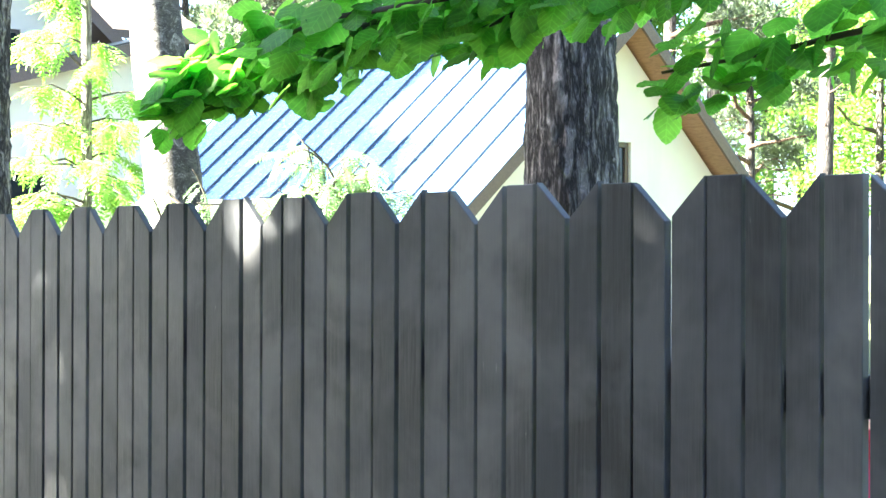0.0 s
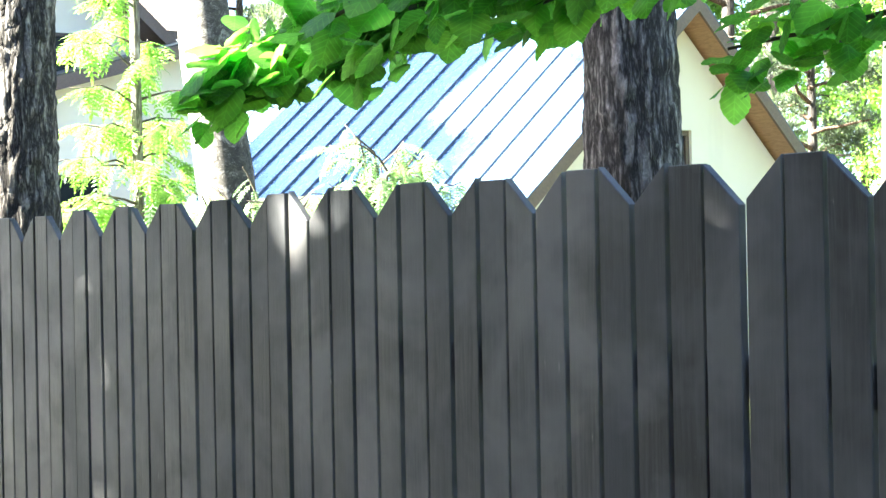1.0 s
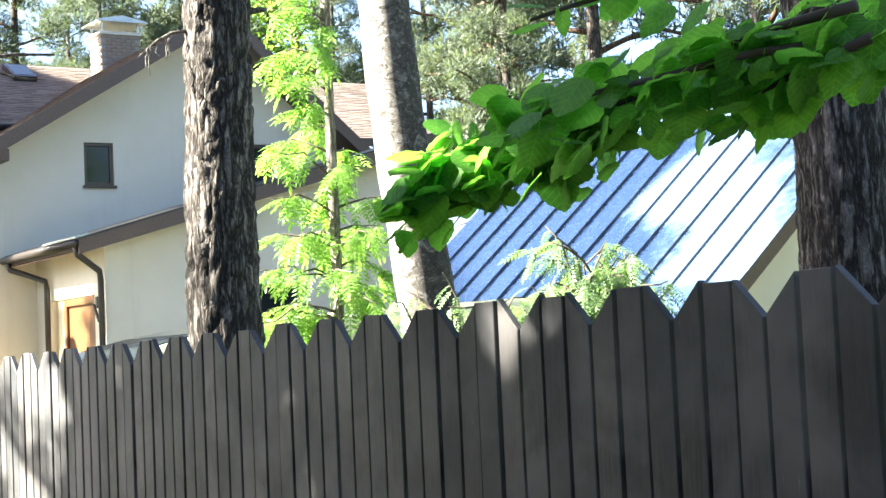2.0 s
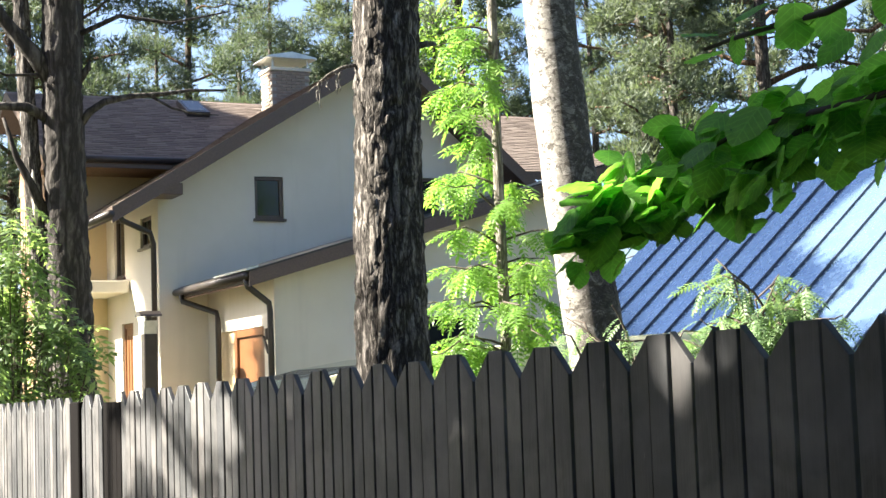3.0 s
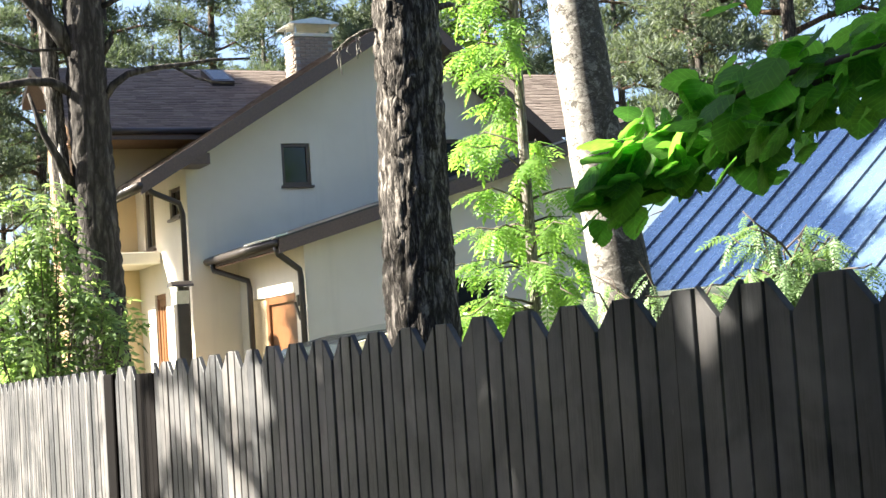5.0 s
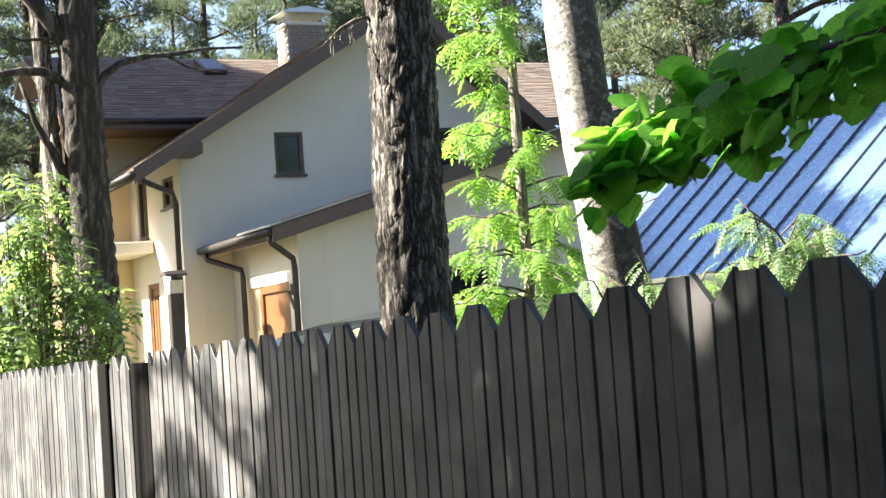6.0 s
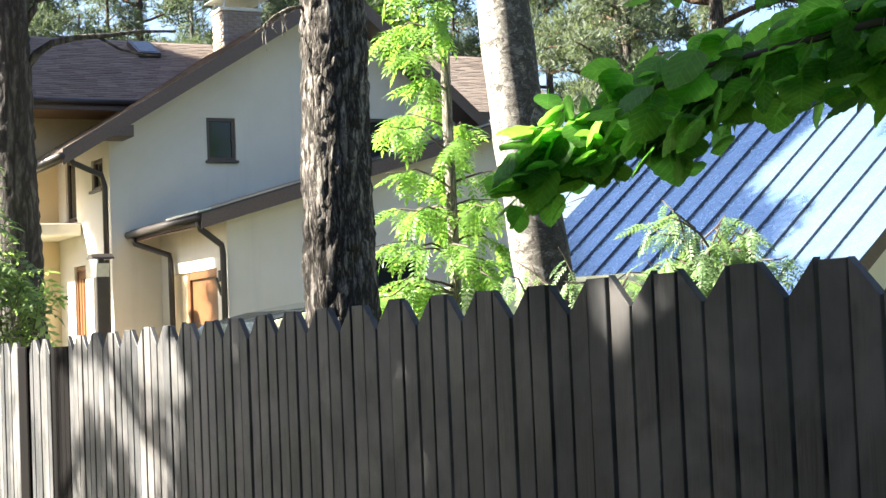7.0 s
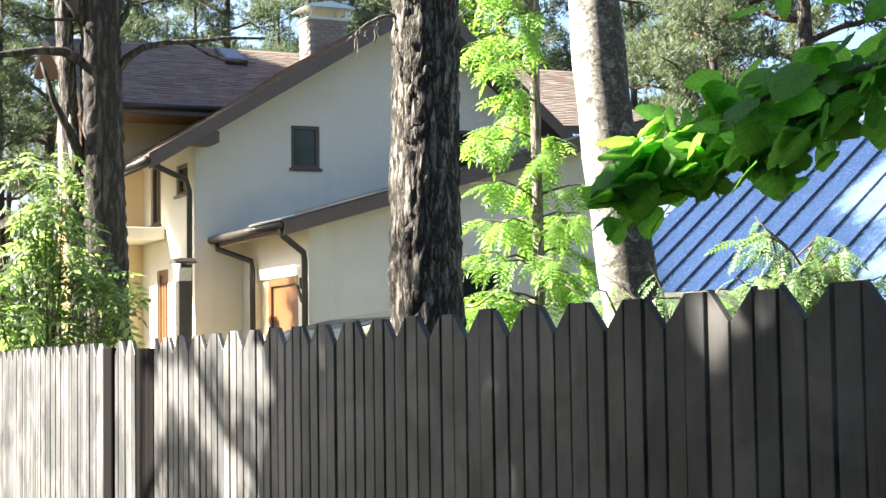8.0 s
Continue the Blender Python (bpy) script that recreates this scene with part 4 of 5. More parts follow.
def rowan(name, x, y, stem, sprays, seed, label, spread, fronds, scale=1.0, r=0.045, bark=None, kinds=FRONDS):
    """A young rowan: stem line and side twigs that carry feathered leaves."""
    rng = random.Random(seed)
    ob = empty(name, (x, y, 0), label, "tree")
    part("trunk", tube(stem, [r * (1 - 0.3 * i / (len(stem) - 1)) for i in range(len(stem))], 10), bark or M_TWIG, ob, smooth=True)
    spots = []
    for p, d, n in sprays:
        p, d = Vector(p), Vector(d)
        line = wander(p, p + d, 4, 0.05, rng, -0.06)
        part("twig", tube(line, [0.012, 0.009, 0.007, 0.005, 0.003], 5), M_TWIG, ob, smooth=True)
        for _ in range(n):
            k = rng.randint(1, 3)
            q = line[k].lerp(line[k + 1], rng.random())
            spots.append((q, d))
    for q, d in spots[:fronds]:
        a = math.degrees(math.atan2(d.y, d.x)) + rng.uniform(-75, 75)
        link_part("leaf", rng.choice(kinds), ob, pose(q.x, q.y, q.z, rng.uniform(-25, 25), rng.uniform(0, 65), a) @ Matrix.Scale(scale * rng.uniform(0.75, 1.15), 4))
    return ob


def build_rowans():
    rng = random.Random(11)
    # tall slim one beside the birch
    stem = [(0.04 * math.sin(z), 0.03 * z * 0.4, z) for z in [0.5 * k for k in range(13)]]
    sprays = []
    for i in range(34):
        z = 1.92 + 1.55 * (i / 33) + 1.2 * (i / 33) ** 5 + rng.uniform(-0.08, 0.08)
        a = rng.uniform(0, 6.28)
        s = rng.uniform(0.35, 0.9) * (1.1 - 0.2 * (z - 2))
        # more on the side towards the old pine and towards the light
        d = Vector((math.cos(a) * s, math.sin(a) * s - 0.12, rng.uniform(-0.05, 0.2)))
        sprays.append(((0.04 * math.sin(z), 0.012 * z, z), d, 18))
    rowan("rowan_sapling", -8.58, 3.08, stem, sprays, 3, "slim young rowan with bright yellow-green feathered leaves", 0.7, 600, 0.82, 0.048, M_PALE_BARK)
    # bush in front of the metal roof
    sprays = []
    for i in range(70):
        a = rng.uniform(0, 6.28)
        s = rng.uniform(0.10, 0.36)
        sprays.append(((rng.uniform(-.1, .1), rng.uniform(-.1, .1), 1.5 + rng.uniform(0, 0.45)), Vector((math.cos(a) * s, math.sin(a) * s, rng.uniform(0.05, 0.42))), 10))
    rowan("rowan_bush", -4.72, 2.6, [(0, 0, 0), (0.03, 0.02, 0.8), (0.0, 0.0, 1.4), (0.0, 0.03, 1.6)], sprays, 8, "low rowan bush with pale green feathered leaves", 0.6, 700, 0.66, kinds=FRONDS_PALE)
    sprays = []
    for i in range(26):
        a = rng.uniform(0, 6.28)
        s = rng.uniform(0.10, 0.40)
        sprays.append(((rng.uniform(-.1, .1), rng.uniform(-.1, .1), 1.5 + rng.uniform(0, 0.25)), Vector((math.cos(a) * s, math.sin(a) * s, rng.uniform(0.05, 0.42))), 6))
    rowan("rowan_bush", -5.05, 2.05, [(0, 0, 0), (0.03, 0.02, 0.8), (0.0, 0.0, 1.4), (0.0, 0.03, 1.6)], sprays, 12, "thin rowan shoots with sparse grey-green leaves", 0.6, 150, 0.6, kinds=FRONDS_PALE)


build_rowans()


# ---- the broad leaved branch over the fence ----
def lime_leaf(seed, size=0.108):
    """A broad heart-shaped leaf, folded along its midrib and toothed at the edge."""
    rng = random.Random(seed)
    fs = []
    n = 15
    out = [[], []]
    for s in (0, 1):
        sg = 1 if s else -1
        for i in range(n):
            f = i / (n - 1)
            a = math.pi * f
            w = 0.50 * math.sin(a) ** 0.8 * (1.08 - 0.22 * f)
            x = -0.10 * math.sin(math.pi * min(1, f * 2.2)) * (f < 0.45) + f ** 1.1
            tooth = 0.028 * (i % 2) * (0 < i < n - 1)
            y = (w + tooth) * sg
            z = -0.16 * x * x + 0.10 * abs(y) - 0.30 * abs(y) ** 2 + rng.uniform(-0.02, 0.02)
            out[s].append((size * x, size * y, size * z))
    vs = []
    for i in range(n):
        f = (i / (n - 1)) ** 1.1
        vs.append((size * f, 0, -0.16 * size * f * f))
    for s in (0, 1):
        base = len(vs)
        vs += out[s]
        for i in range(n - 1):
            q = (i, i + 1, base + i + 1, base + i)
            fs.append(q if s else q[::-1])
    k = len(vs)
    vs += [(0, 0.0018, 0), (0, -0.0018, 0), (-0.3 * size, 0.0012, 0.10 * size), (-0.3 * size, -0.0012, 0.10 * size)]
    fs.append((k, k + 1, k + 3, k + 2))
    return vs, fs


LIME = [mesh_from("leaf", *lime_leaf(s), M_LIME, True) for s in range(5)]


def build_lime():
    """A lime tree whose low branches hang over the fence; its stem stands to the side."""
    rng = random.Random(21)
    tree = empty("lime_tree", (0.9, 1.9, 0), "lime tree with large green leaves hanging over the fence", "tree")
    inv = Matrix.Translation((-0.9, -1.9, 0))

    def put(ob):
        ob.matrix_parent_inverse = inv
        return ob
    put(part("trunk", tube([(0.9, 1.9, 0), (0.92, 1.88, 1.2), (0.88, 1.9, 2.4), (0.8, 1.85, 3.6), (0.75, 1.9, 6.0)], [0.14, 0.12, 0.105, 0.09, 0.05], 14), M_PINE_GREY, tree, "", True))
    # each branch: its line, leaves, spread, and how far down it is leafy
    lines = [
        ([(-1.73, 0.25, 2.37), (-1.86, 0.12, 2.29), (-1.97, 0.0, 2.23), (-2.03, -0.12, 2.18)], 100, 0.075, 0.1),
        ([(-1.65, 0.45, 2.42), (-1.72, 0.33, 2.33), (-1.78, 0.24, 2.26)], 60, 0.085, 0.1),
        ([(0.85, 1.9, 3.0), (-0.4, 1.5, 2.85), (-1.2, 1.15, 2.62), (-1.56, 0.63, 2.47), (-1.65, 0.45, 2.42), (-1.73, 0.25, 2.36), (-1.83, 0.10, 2.29), (-1.94, -0.01, 2.23), (-2.0, -0.1, 2.18)], 360, 0.12, 0.47),
        ([(0.85, 1.9, 3.0), (-0.3, 1.3, 2.8), (-0.95, 0.75, 2.5), (-1.03, 0.36, 2.44), (-1.19, 0.16, 2.39), (-1.33, -0.02, 2.35), (-1.5, -0.08, 2.29)], 150, 0.10, 0.5),
        ([(0.82, 1.9, 2.7), (0.2, 1.5, 2.5), (-0.13, 1.35, 2.39), (-0.32, 1.34, 2.36), (-0.52, 1.33, 2.34), (-0.72, 1.3, 2.31), (-0.86, 1.19, 2.28), (-0.99, 1.08, 2.25)], 190, 0.11, 0.2),
        ([(0.85, 1.9, 3.3), (-0.5, 1.1, 3.1), (-1.2, 0.6, 2.85), (-1.48, 0.39, 2.72), (-1.56, 0.3, 2.70), (-1.64, 0.2, 2.67), (-1.69, 0.12, 2.64)], 26, 0.06, 0.6),
        ([(0.85, 1.9, 3.2), (0.0, 1.5, 2.9), (-0.5, 1.2, 2.7), (-0.9, 0.95, 2.55), (-1.3, 0.8, 2.5)], 90, 0.14, 0.3),
    ]
    lines += [
        ([(-0.81, 0.51, 2.53), (-0.97, 0.43, 2.51), (-1.12, 0.35, 2.48), (-1.32, 0.3, 2.4)], 44, 0.11, 0.0),
        ([(-0.73, 0.47, 2.43), (-0.92, 0.44, 2.39), (-1.1, 0.41, 2.34)], 22, 0.10, 0.0),
    ]
    for pts, n, spread, bare in lines:
        pts = [Vector(p) for p in pts]
        b = put(part("branch", tube(pts, [0.014 * (1 - 0.85 * i / (len(pts) - 1)) + 0.003 for i in range(len(pts))], 7), M_TWIG, tree, "thin dark branch", True))
        lens = [(q - p).length for p, q in zip(pts, pts[1:])]
        total = sum(lens)
        for i in range(n):
            s = (bare + (1 - bare) * (i + rng.random()) / n) * total
            k = 0
            while k < len(lens) - 1 and s > lens[k]:
                s -= lens[k]
                k += 1
            p = pts[k].lerp(pts[k + 1], min(1.0, s / lens[k]))
            p = p + Vector([max(-1.7, min(1.7, rng.gauss(0, 1))) * spread * w for w in (0.72, 0.42, 0.68)])
            way = rng.gauss(235, 55)
            droop = max(-5.0, rng.gauss(34, 24))
            link_part("leaf", rng.choice(LIME), b, pose(p.x, p.y, p.z, rng.uniform(-32, 32), droop, way) @ Matrix.Scale(rng.uniform(0.7, 1.25), 4))


build_lime()


# ---- the forked pine at the far end and the shrub before it ----
def build_forked_pine():
    ob = empty("forked_pine", (-16.46, 1.735, -0.32), "forked pine with shade in its bark colour and bare crooked branches", "tree")
    rng = random.Random(5)
    ob.scale = (1.19, 1.19, 1.19)

    def c1(z):
        return (0.0, -0.01 * (z - 2) + 0.02 * math.sin(z))
    vs, fs = bark_trunk(c1, lambda z: 0.198 * (1.15 - 0.045 * z), -0.1, 6.5, 9, 48, 0.05, 0.022)
    link_part("trunk", mesh_from("trunk", vs, fs, M_SHADED_BARK, True), ob)

    def c2(z):
        return (-0.12, -0.22 - 0.055 * (z - 2.2))
    vs, fs = bark_trunk(c2, lambda z: 0.083 * (1.2 - 0.05 * z), 0.2, 6.3, 12, 32, 0.05, 0.012)
    link_part("second_stem", mesh_from("second_stem", vs, fs, M_PINE, True), ob, None, "thin second stem with a pale torn scar")
    part("scar", tube([(-0.05, -0.30, 3.42), (-0.03, -0.305, 3.6), (-0.035, -0.325, 3.8), (-0.05, -0.335, 4.0)], [0.01, 0.034, 0.03, 0.006], 8), M_PALE_WOOD, ob, "pale torn wood", True)
    limbs = [
        (0.045, [(0.02, 0.1, 4.40), (0.06, 0.2, 4.54), (0.1, 0.34, 4.64), (0.12, 0.58, 4.70), (0.12, 0.92, 4.74), (0.12, 1.2, 4.79), (0.12, 1.58, 4.81)]),
        (0.016, [(0.12, 0.78, 4.72), (0.14, 1.0, 4.60), (0.14, 1.2, 4.56), (0.14, 1.47, 4.55)]),
        (0.055, [(0.0, -0.15, 4.45), (0.05, -0.4, 4.56), (0.06, -0.62, 4.56), (0.08, -1.0, 4.49), (0.08, -1.4, 4.34), (0.08, -1.8, 4.3)]),
        (0.06, [(-0.05, -0.2, 3.5), (0.02, -0.35, 3.8), (0.04, -0.5, 4.08), (0.05, -0.62, 4.45)]),
        (0.10, [(0.0, -0.08, 4.75), (0.02, -0.3, 5.05), (0.02, -0.6, 5.4), (0.0, -0.85, 5.8), (0.0, -1.1, 6.4)]),
        (0.05, [(0.02, 0.1, 4.85), (0.05, 0.2, 4.98), (0.06, 0.22, 5.12)]),
        (0.03, [(0.0, 0.1, 5.3), (0.1, 0.5, 5.5), (0.15, 1.0, 5.45), (0.2, 1.6, 5.6)]),
        (0.02, [(0.0, -0.1, 4.9), (0.1, -0.6, 4.85), (0.1, -0.9, 4.95)]),
    ]
    for r, line in limbs:
        n = len(line) - 1
        part("branch", tube(line, [r * (1 - 0.75 * i / n) for i in range(n + 1)], 8), M_SHADED_BARK, ob, "bare crooked branch", True)
    pts = [Vector((0, -0.05, z)) for z in (6.45, 8, 10, 13)]
    part("upper_trunk", tube(pts, [0.17, 0.15, 0.11, 0.05], 12), M_PINE_UP, ob, "", True)
    bms, tips = crown_limbs(rng, (0, 0, 0), (0, -0.05, 13), 16, 3.0, 0.12, 0.47)
    tagged(part("branchwork", joined(bms), M_PINE_GREY, ob, smooth=True), kind="stuff")
    vs, fs = needle_cloud([(tuple(t), rng.uniform(0.3, 0.7), 0.6) for t in tips], 24000, 0.13, 6, 0.016)
    link_part("crown", mesh_from("crown", vs, fs, M_NEEDLE_DARK), ob)


build_forked_pine()


def build_shrub(x, y, clumps, seed, count, label, name="shrub", size=0.045, mat=None):
    ob = empty(name, (x, y, 0), label, "shrub")
    rng = random.Random(seed)
    for c, r, f in clumps:
        part("stem", tube(wander((rng.uniform(-.1, .1), rng.uniform(-.1, .1), 0), c, 4, 0.06, rng), [0.025, 0.02, 0.015, 0.01, 0.005], 5), M_TWIG, ob, "", True)
    vs, fs = leaf_cloud(clumps, count, size, seed, 1.5, 0.5, 0.38)
    link_part("leaves", mesh_from("leaves", vs, fs, mat or M_ELDER), ob)


FRONDS_SHRUB = [mesh_from("leaf", *frond_mesh(s + 20, 4, 0.29, 0.135), M_SHRUB) for s in range(4)]


def build_elder(x, y, seed, label, stems, low, high, reach, per):
    """A loose shrub of arching stems that carry feathered leaves."""
    rng = random.Random(seed)
    ob = empty("elder_shrub", (x, y, 0), label, "shrub")
    for i in range(stems):
        a = 2 * math.pi * (i + rng.random()) / stems
        f = rng.random()
        top = low + (high - low) * f
        d = reach * (1.0 - 0.72 * f) * rng.uniform(0.35, 1.0)
        tip = Vector((math.cos(a) * d * 0.7, math.sin(a) * d, top))
        line = wander((rng.uniform(-.12, .12), rng.uniform(-.12, .12), 0), tip, 6, 0.06, rng, -0.1)
        part("stem", tube(line, [0.022, 0.019, 0.016, 0.012, 0.009, 0.006, 0.003], 5), M_PALE_BARK if i % 3 == 0 else M_TWIG, ob, "", True)
        for _ in range(per):
            k = rng.choice((3, 4, 4, 5, 5, 5))
            q = line[k].lerp(line[k + 1], rng.random()) + Vector([rng.gauss(0, 0.07) for _ in range(3)])
            link_part("leaf", rng.choice(FRONDS_SHRUB), ob, pose(q.x, q.y, q.z, rng.uniform(-30, 30), rng.uniform(-25, 50), rng.uniform(0, 360)) @ Matrix.Scale(rng.uniform(0.75, 1.3), 4))
    return ob


def build_left_shrubs():
    rs = random.Random(2)
    build_elder(-15.3, 0.82, 4, "sunlit elder shrub with feathered leaves behind the fence", 32, 1.75, 3.85, 1.25, 12)
    build_elder(-15.2, 1.35, 5, "small sunlit elder shrub before the forked pine", 7, 2.3, 3.0, 0.35, 9)
    build_shrub(-17.6, 0.8, [((rs.uniform(-.5, .5), rs.uniform(-.6, .3), rs.uniform(1.3, 2.2)), rs.uniform(0.2, 0.35), 0.8) for i in range(16)], 14, 1500, "low dark green shrub behind the fence", size=0.05)


build_left_shrubs()


# ---- the wood behind ----
def build_wood():
    rng = random.Random(31)
    protos = [
        pine("pine", 17, 0.2, 41, M_NEEDLE, 0.45, 2.6, 6700, "tall pine with a clumped crown"),
        pine("pine", 19, 0.23, 42, M_NEEDLE_DARK, 0.4, 2.9, 6700, "tall dark pine with an orange upper trunk"),
        pine("pine", 14, 0.17, 43, M_NEEDLE, 0.3, 2.3, 6700, "pine with a low sunlit crown"),
    ]
    leafy = [
        broadleaf("leafy_tree", 13, 0.17, 51, M_CROWN, 0.25, 3.0, 13500, "leafy tree with a light green crown", 0.095),
        broadleaf("leafy_tree", 10, 0.14, 52, M_CROWN, 0.15, 2.6, 12000, "young leafy tree with a dense green crown", 0.095),
    ]
    spots = []
    # polar places round the garden: azimuth in degrees to the left of +y, distance
    def polar(az, d):
        a = radians(az)
        return 2.1 - math.sin(a) * d, -2.5 + math.cos(a) * d
    az = 30.0
    while az < 90:
        for d0 in (46, 62):
            d = d0 + rng.uniform(-4, 4)
            spots.append((*polar(az + rng.uniform(-1.5, 1.5), d), d))
        az += 4.6
    for x, y, d in spots:
        if x > XB - 3 and 2 < y < 18 and x < -10:
            continue
        k = rng.random()
        az = math.degrees(math.atan2(2.1 - x, y + 2.5))
        if (53 < az < 62 and d > 55):
            continue
        ob = protos[rng.randrange(3)] if k < 0.68 or 50 < az < 62 else leafy[rng.randrange(2)]
        s = rng.uniform(0.85, 1.2)
        at(ob, x, y, rng.uniform(0, 360), s)
    # dark stand at the far end of the fence
    for az, d in ((77.6, 52), (79.0, 50), (80.5, 48), (76.5, 60), (81.2, 56), (66, 60), (70, 58), (71.2, 70), (74, 68), (69, 76), (73, 78), (62, 62), (58.5, 52), (56.5, 58), (73, 53), (76.6, 49)):
        x, y = polar(az, d)
        at(protos[1 if rng.random() < 0.7 else 0], x, y, rng.uniform(0, 360), rng.uniform(0.75, 1.05))
    # lone pines that rise over the roof of the small house
    at(protos[0], -31.0, 20.0, 40, 0.9)
    at(protos[0], -36.5, 26.5, 200, 0.95)
    for az, d, k in ((36.8, 44, 0), (42.3, 46, 1), (34.4, 40, 0), (39.6, 50, 1)):
        at(leafy[k], *polar(az, d), 75 * az, 0.85)
    for az, d, k in ((36.0, 30, 1), (38.6, 36, 2), (41.5, 33, 1)):
        at(protos[k], *polar(az, d), 60 * k, 0.8)
    # garden trees that the windows of the gable reflect
    for k, (x, y) in enumerate(((3.0, 17.0), (-0.5, 20.5), (7.5, 19.0), (4.5, 13.5))):
        at(leafy[k % 2], x, y, 80 * k, 1.0)
    # unseen wood of thinner trees, added round the rest to block low sky
    round_about = [
        pine("pine", 16, 0.2, 45, M_NEEDLE_DARK, 0.4, 2.7, 2600, "unseen tall dark pine of the wood added round the place", size=0.24),
        pine("pine", 18, 0.22, 46, M_NEEDLE, 0.35, 2.8, 2600, "unseen tall pine of the wood added round the place", size=0.24),
        broadleaf("leafy_tree", 12, 0.17, 53, M_CROWN, 0.2, 3.0, 4200, "unseen leafy tree of the wood added round the place", 0.2),
    ]
    for ob, (a, d) in zip(round_about, ((130, 36), (160, 36), (200, 36))):
        ob.location = (*polar(a, d), 0)
    az = 95.0
    while az < 385:
        for d in (34, 46):
            x, y = polar(az + rng.uniform(-2, 2), d + rng.uniform(-3, 3))
            at(round_about[rng.randrange(3)], x, y, rng.uniform(0, 360), rng.uniform(0.75, 0.95))
        az += 8.5
    # the first ones take a place themselves
    for ob, (a, d) in zip(protos + leafy, ((83, 46), (86, 44), (56, 40), (64, 48), (47.5, 46))):
        x, y = polar(a, d)
        ob.location = (x, y, 0)
    return protos, leafy


PINES, LEAFY = build_wood()


# ---- things behind the fence ----
def build_van():
    ob = empty("van", (-10.0, 2.75, 0), "pale cream van parked behind the fence", "vehicle")
    paint = plain("cream_car_paint", (0.82, 0.78, 0.62), 0.35, 0, 0.05)
    prof = [(-1.9, 0.35), (3.2, 0.35), (3.3, 0.9), (3.25, 2.1), (3.05, 2.17), (0.8, 2.07), (0.0, 2.0), (-0.45, 1.93), (-0.85, 1.84), (-1.55, 1.15), (-2.4, 1.0), (-2.5, 0.7), (-2.45, 0.35)]
    bm = prism([(p[0], p[1]) for p in prof], "x", -0.85, 0.85)
    bmesh.ops.bevel(bm, geom=bm.edges[:], offset=0.04, segments=2, affect="EDGES")
    part("body", bm, paint, ob)
    # glass continues over the roof front, in place of its shade and sky reflection
    glass = [(0.0, 2.0), (-0.45, 1.93), (-0.85, 1.84), (-1.5, 1.2)]
    part("windscreen_and_roof_front", prism([(y, z + 0.012) for y, z in glass] + [(y + 0.01, z - 0.02) for y, z in glass[::-1]], "x", -0.76, 0.76), M_GLASS, ob, "windscreen glass run over the roof front for its shaded sky reflection")
    for sx in (-0.82, 0.82):
        for y in (-1.1, 2.4):
            w = tube([(sx - 0.1, y, 0.33), (sx + 0.1, y, 0.33)], [0.33, 0.33], 20)
            wheel = part("wheel", w, plain("tyre", (0.03, 0.03, 0.03), 0.9), ob, "", False)
            part("rim", tube([(sx - 0.11, y, 0.33), (sx + 0.11, y, 0.33)], [0.2, 0.2], 16), M_ZINC, wheel)
    return ob


build_van()


def build_red_barrel():
    ob = empty("barrel", (0.12, 0.48, 0), "red plastic barrel behind the fence", "barrel")
    prof = [(0, 0.26), (0.04, 0.28), (0.25, 0.29), (0.28, 0.3), (0.31, 0.29), (0.58, 0.29), (0.61, 0.3), (0.64, 0.29), (0.88, 0.28), (1.25, 0.27)]
    part("body", tube([(0, 0, z) for z, r in prof], [r for z, r in prof], 24), plain("red_plastic", (0.62, 0.03, 0.06), 0.35, 0, 0.1), ob, "", True)
    part("lid", tube([(0, 0, 1.25), (0, 0, 1.28)], [0.29, 0.28], 24), plain("red_plastic_lid", (0.55, 0.03, 0.05), 0.35, 0, 0.1), ob)


build_red_barrel()


# ---- street trees that shade the fence ----
def in_gap(x, z, rng):
    """Openings cut into the unseen street canopy so that sun lands on chosen spots, named by where it meets the line of
    the fence; thin ones keep a share of their leaves.
    """
    hit = x < -5.38 - 2.4 * np.minimum((z - 1.45) ** 2, 0.11) * (z < 1.95)
    for cx, cz, rx, rz, turn, share in ((-1.76, 1.75, 0.16, 0.14, 0.0, 1.0), (-1.47, 1.79, 0.13, 0.11, 0.0, 1.0), (-1.92, 2.20, 0.30, 0.20, 0.4, 1.0), (-2.98, 0.78, 0.17, 0.15, 0.0, 1.0), (-3.0, 1.38, 0.16, 0.42, 0.7, 0.72),
                                        (-0.43, 1.14, 0.18, 0.14, 0.0, 0.62), (-0.7, 2.25, 0.28, 0.14, 0.2, 1.0), (-4.6, 1.5, 0.3, 0.3, 0.5, 0.62), (-0.9, 1.42, 0.14, 0.2, 0.0, 0.6)):
        c, q = math.cos(turn), math.sin(turn)
        u, v = (x - cx) * c + (z - cz) * q, (z - cz) * c - (x - cx) * q
        hit |= ((u / rx) ** 2 + (v / rz) ** 2 < 1) & (rng.random(len(x)) < share)
    return hit


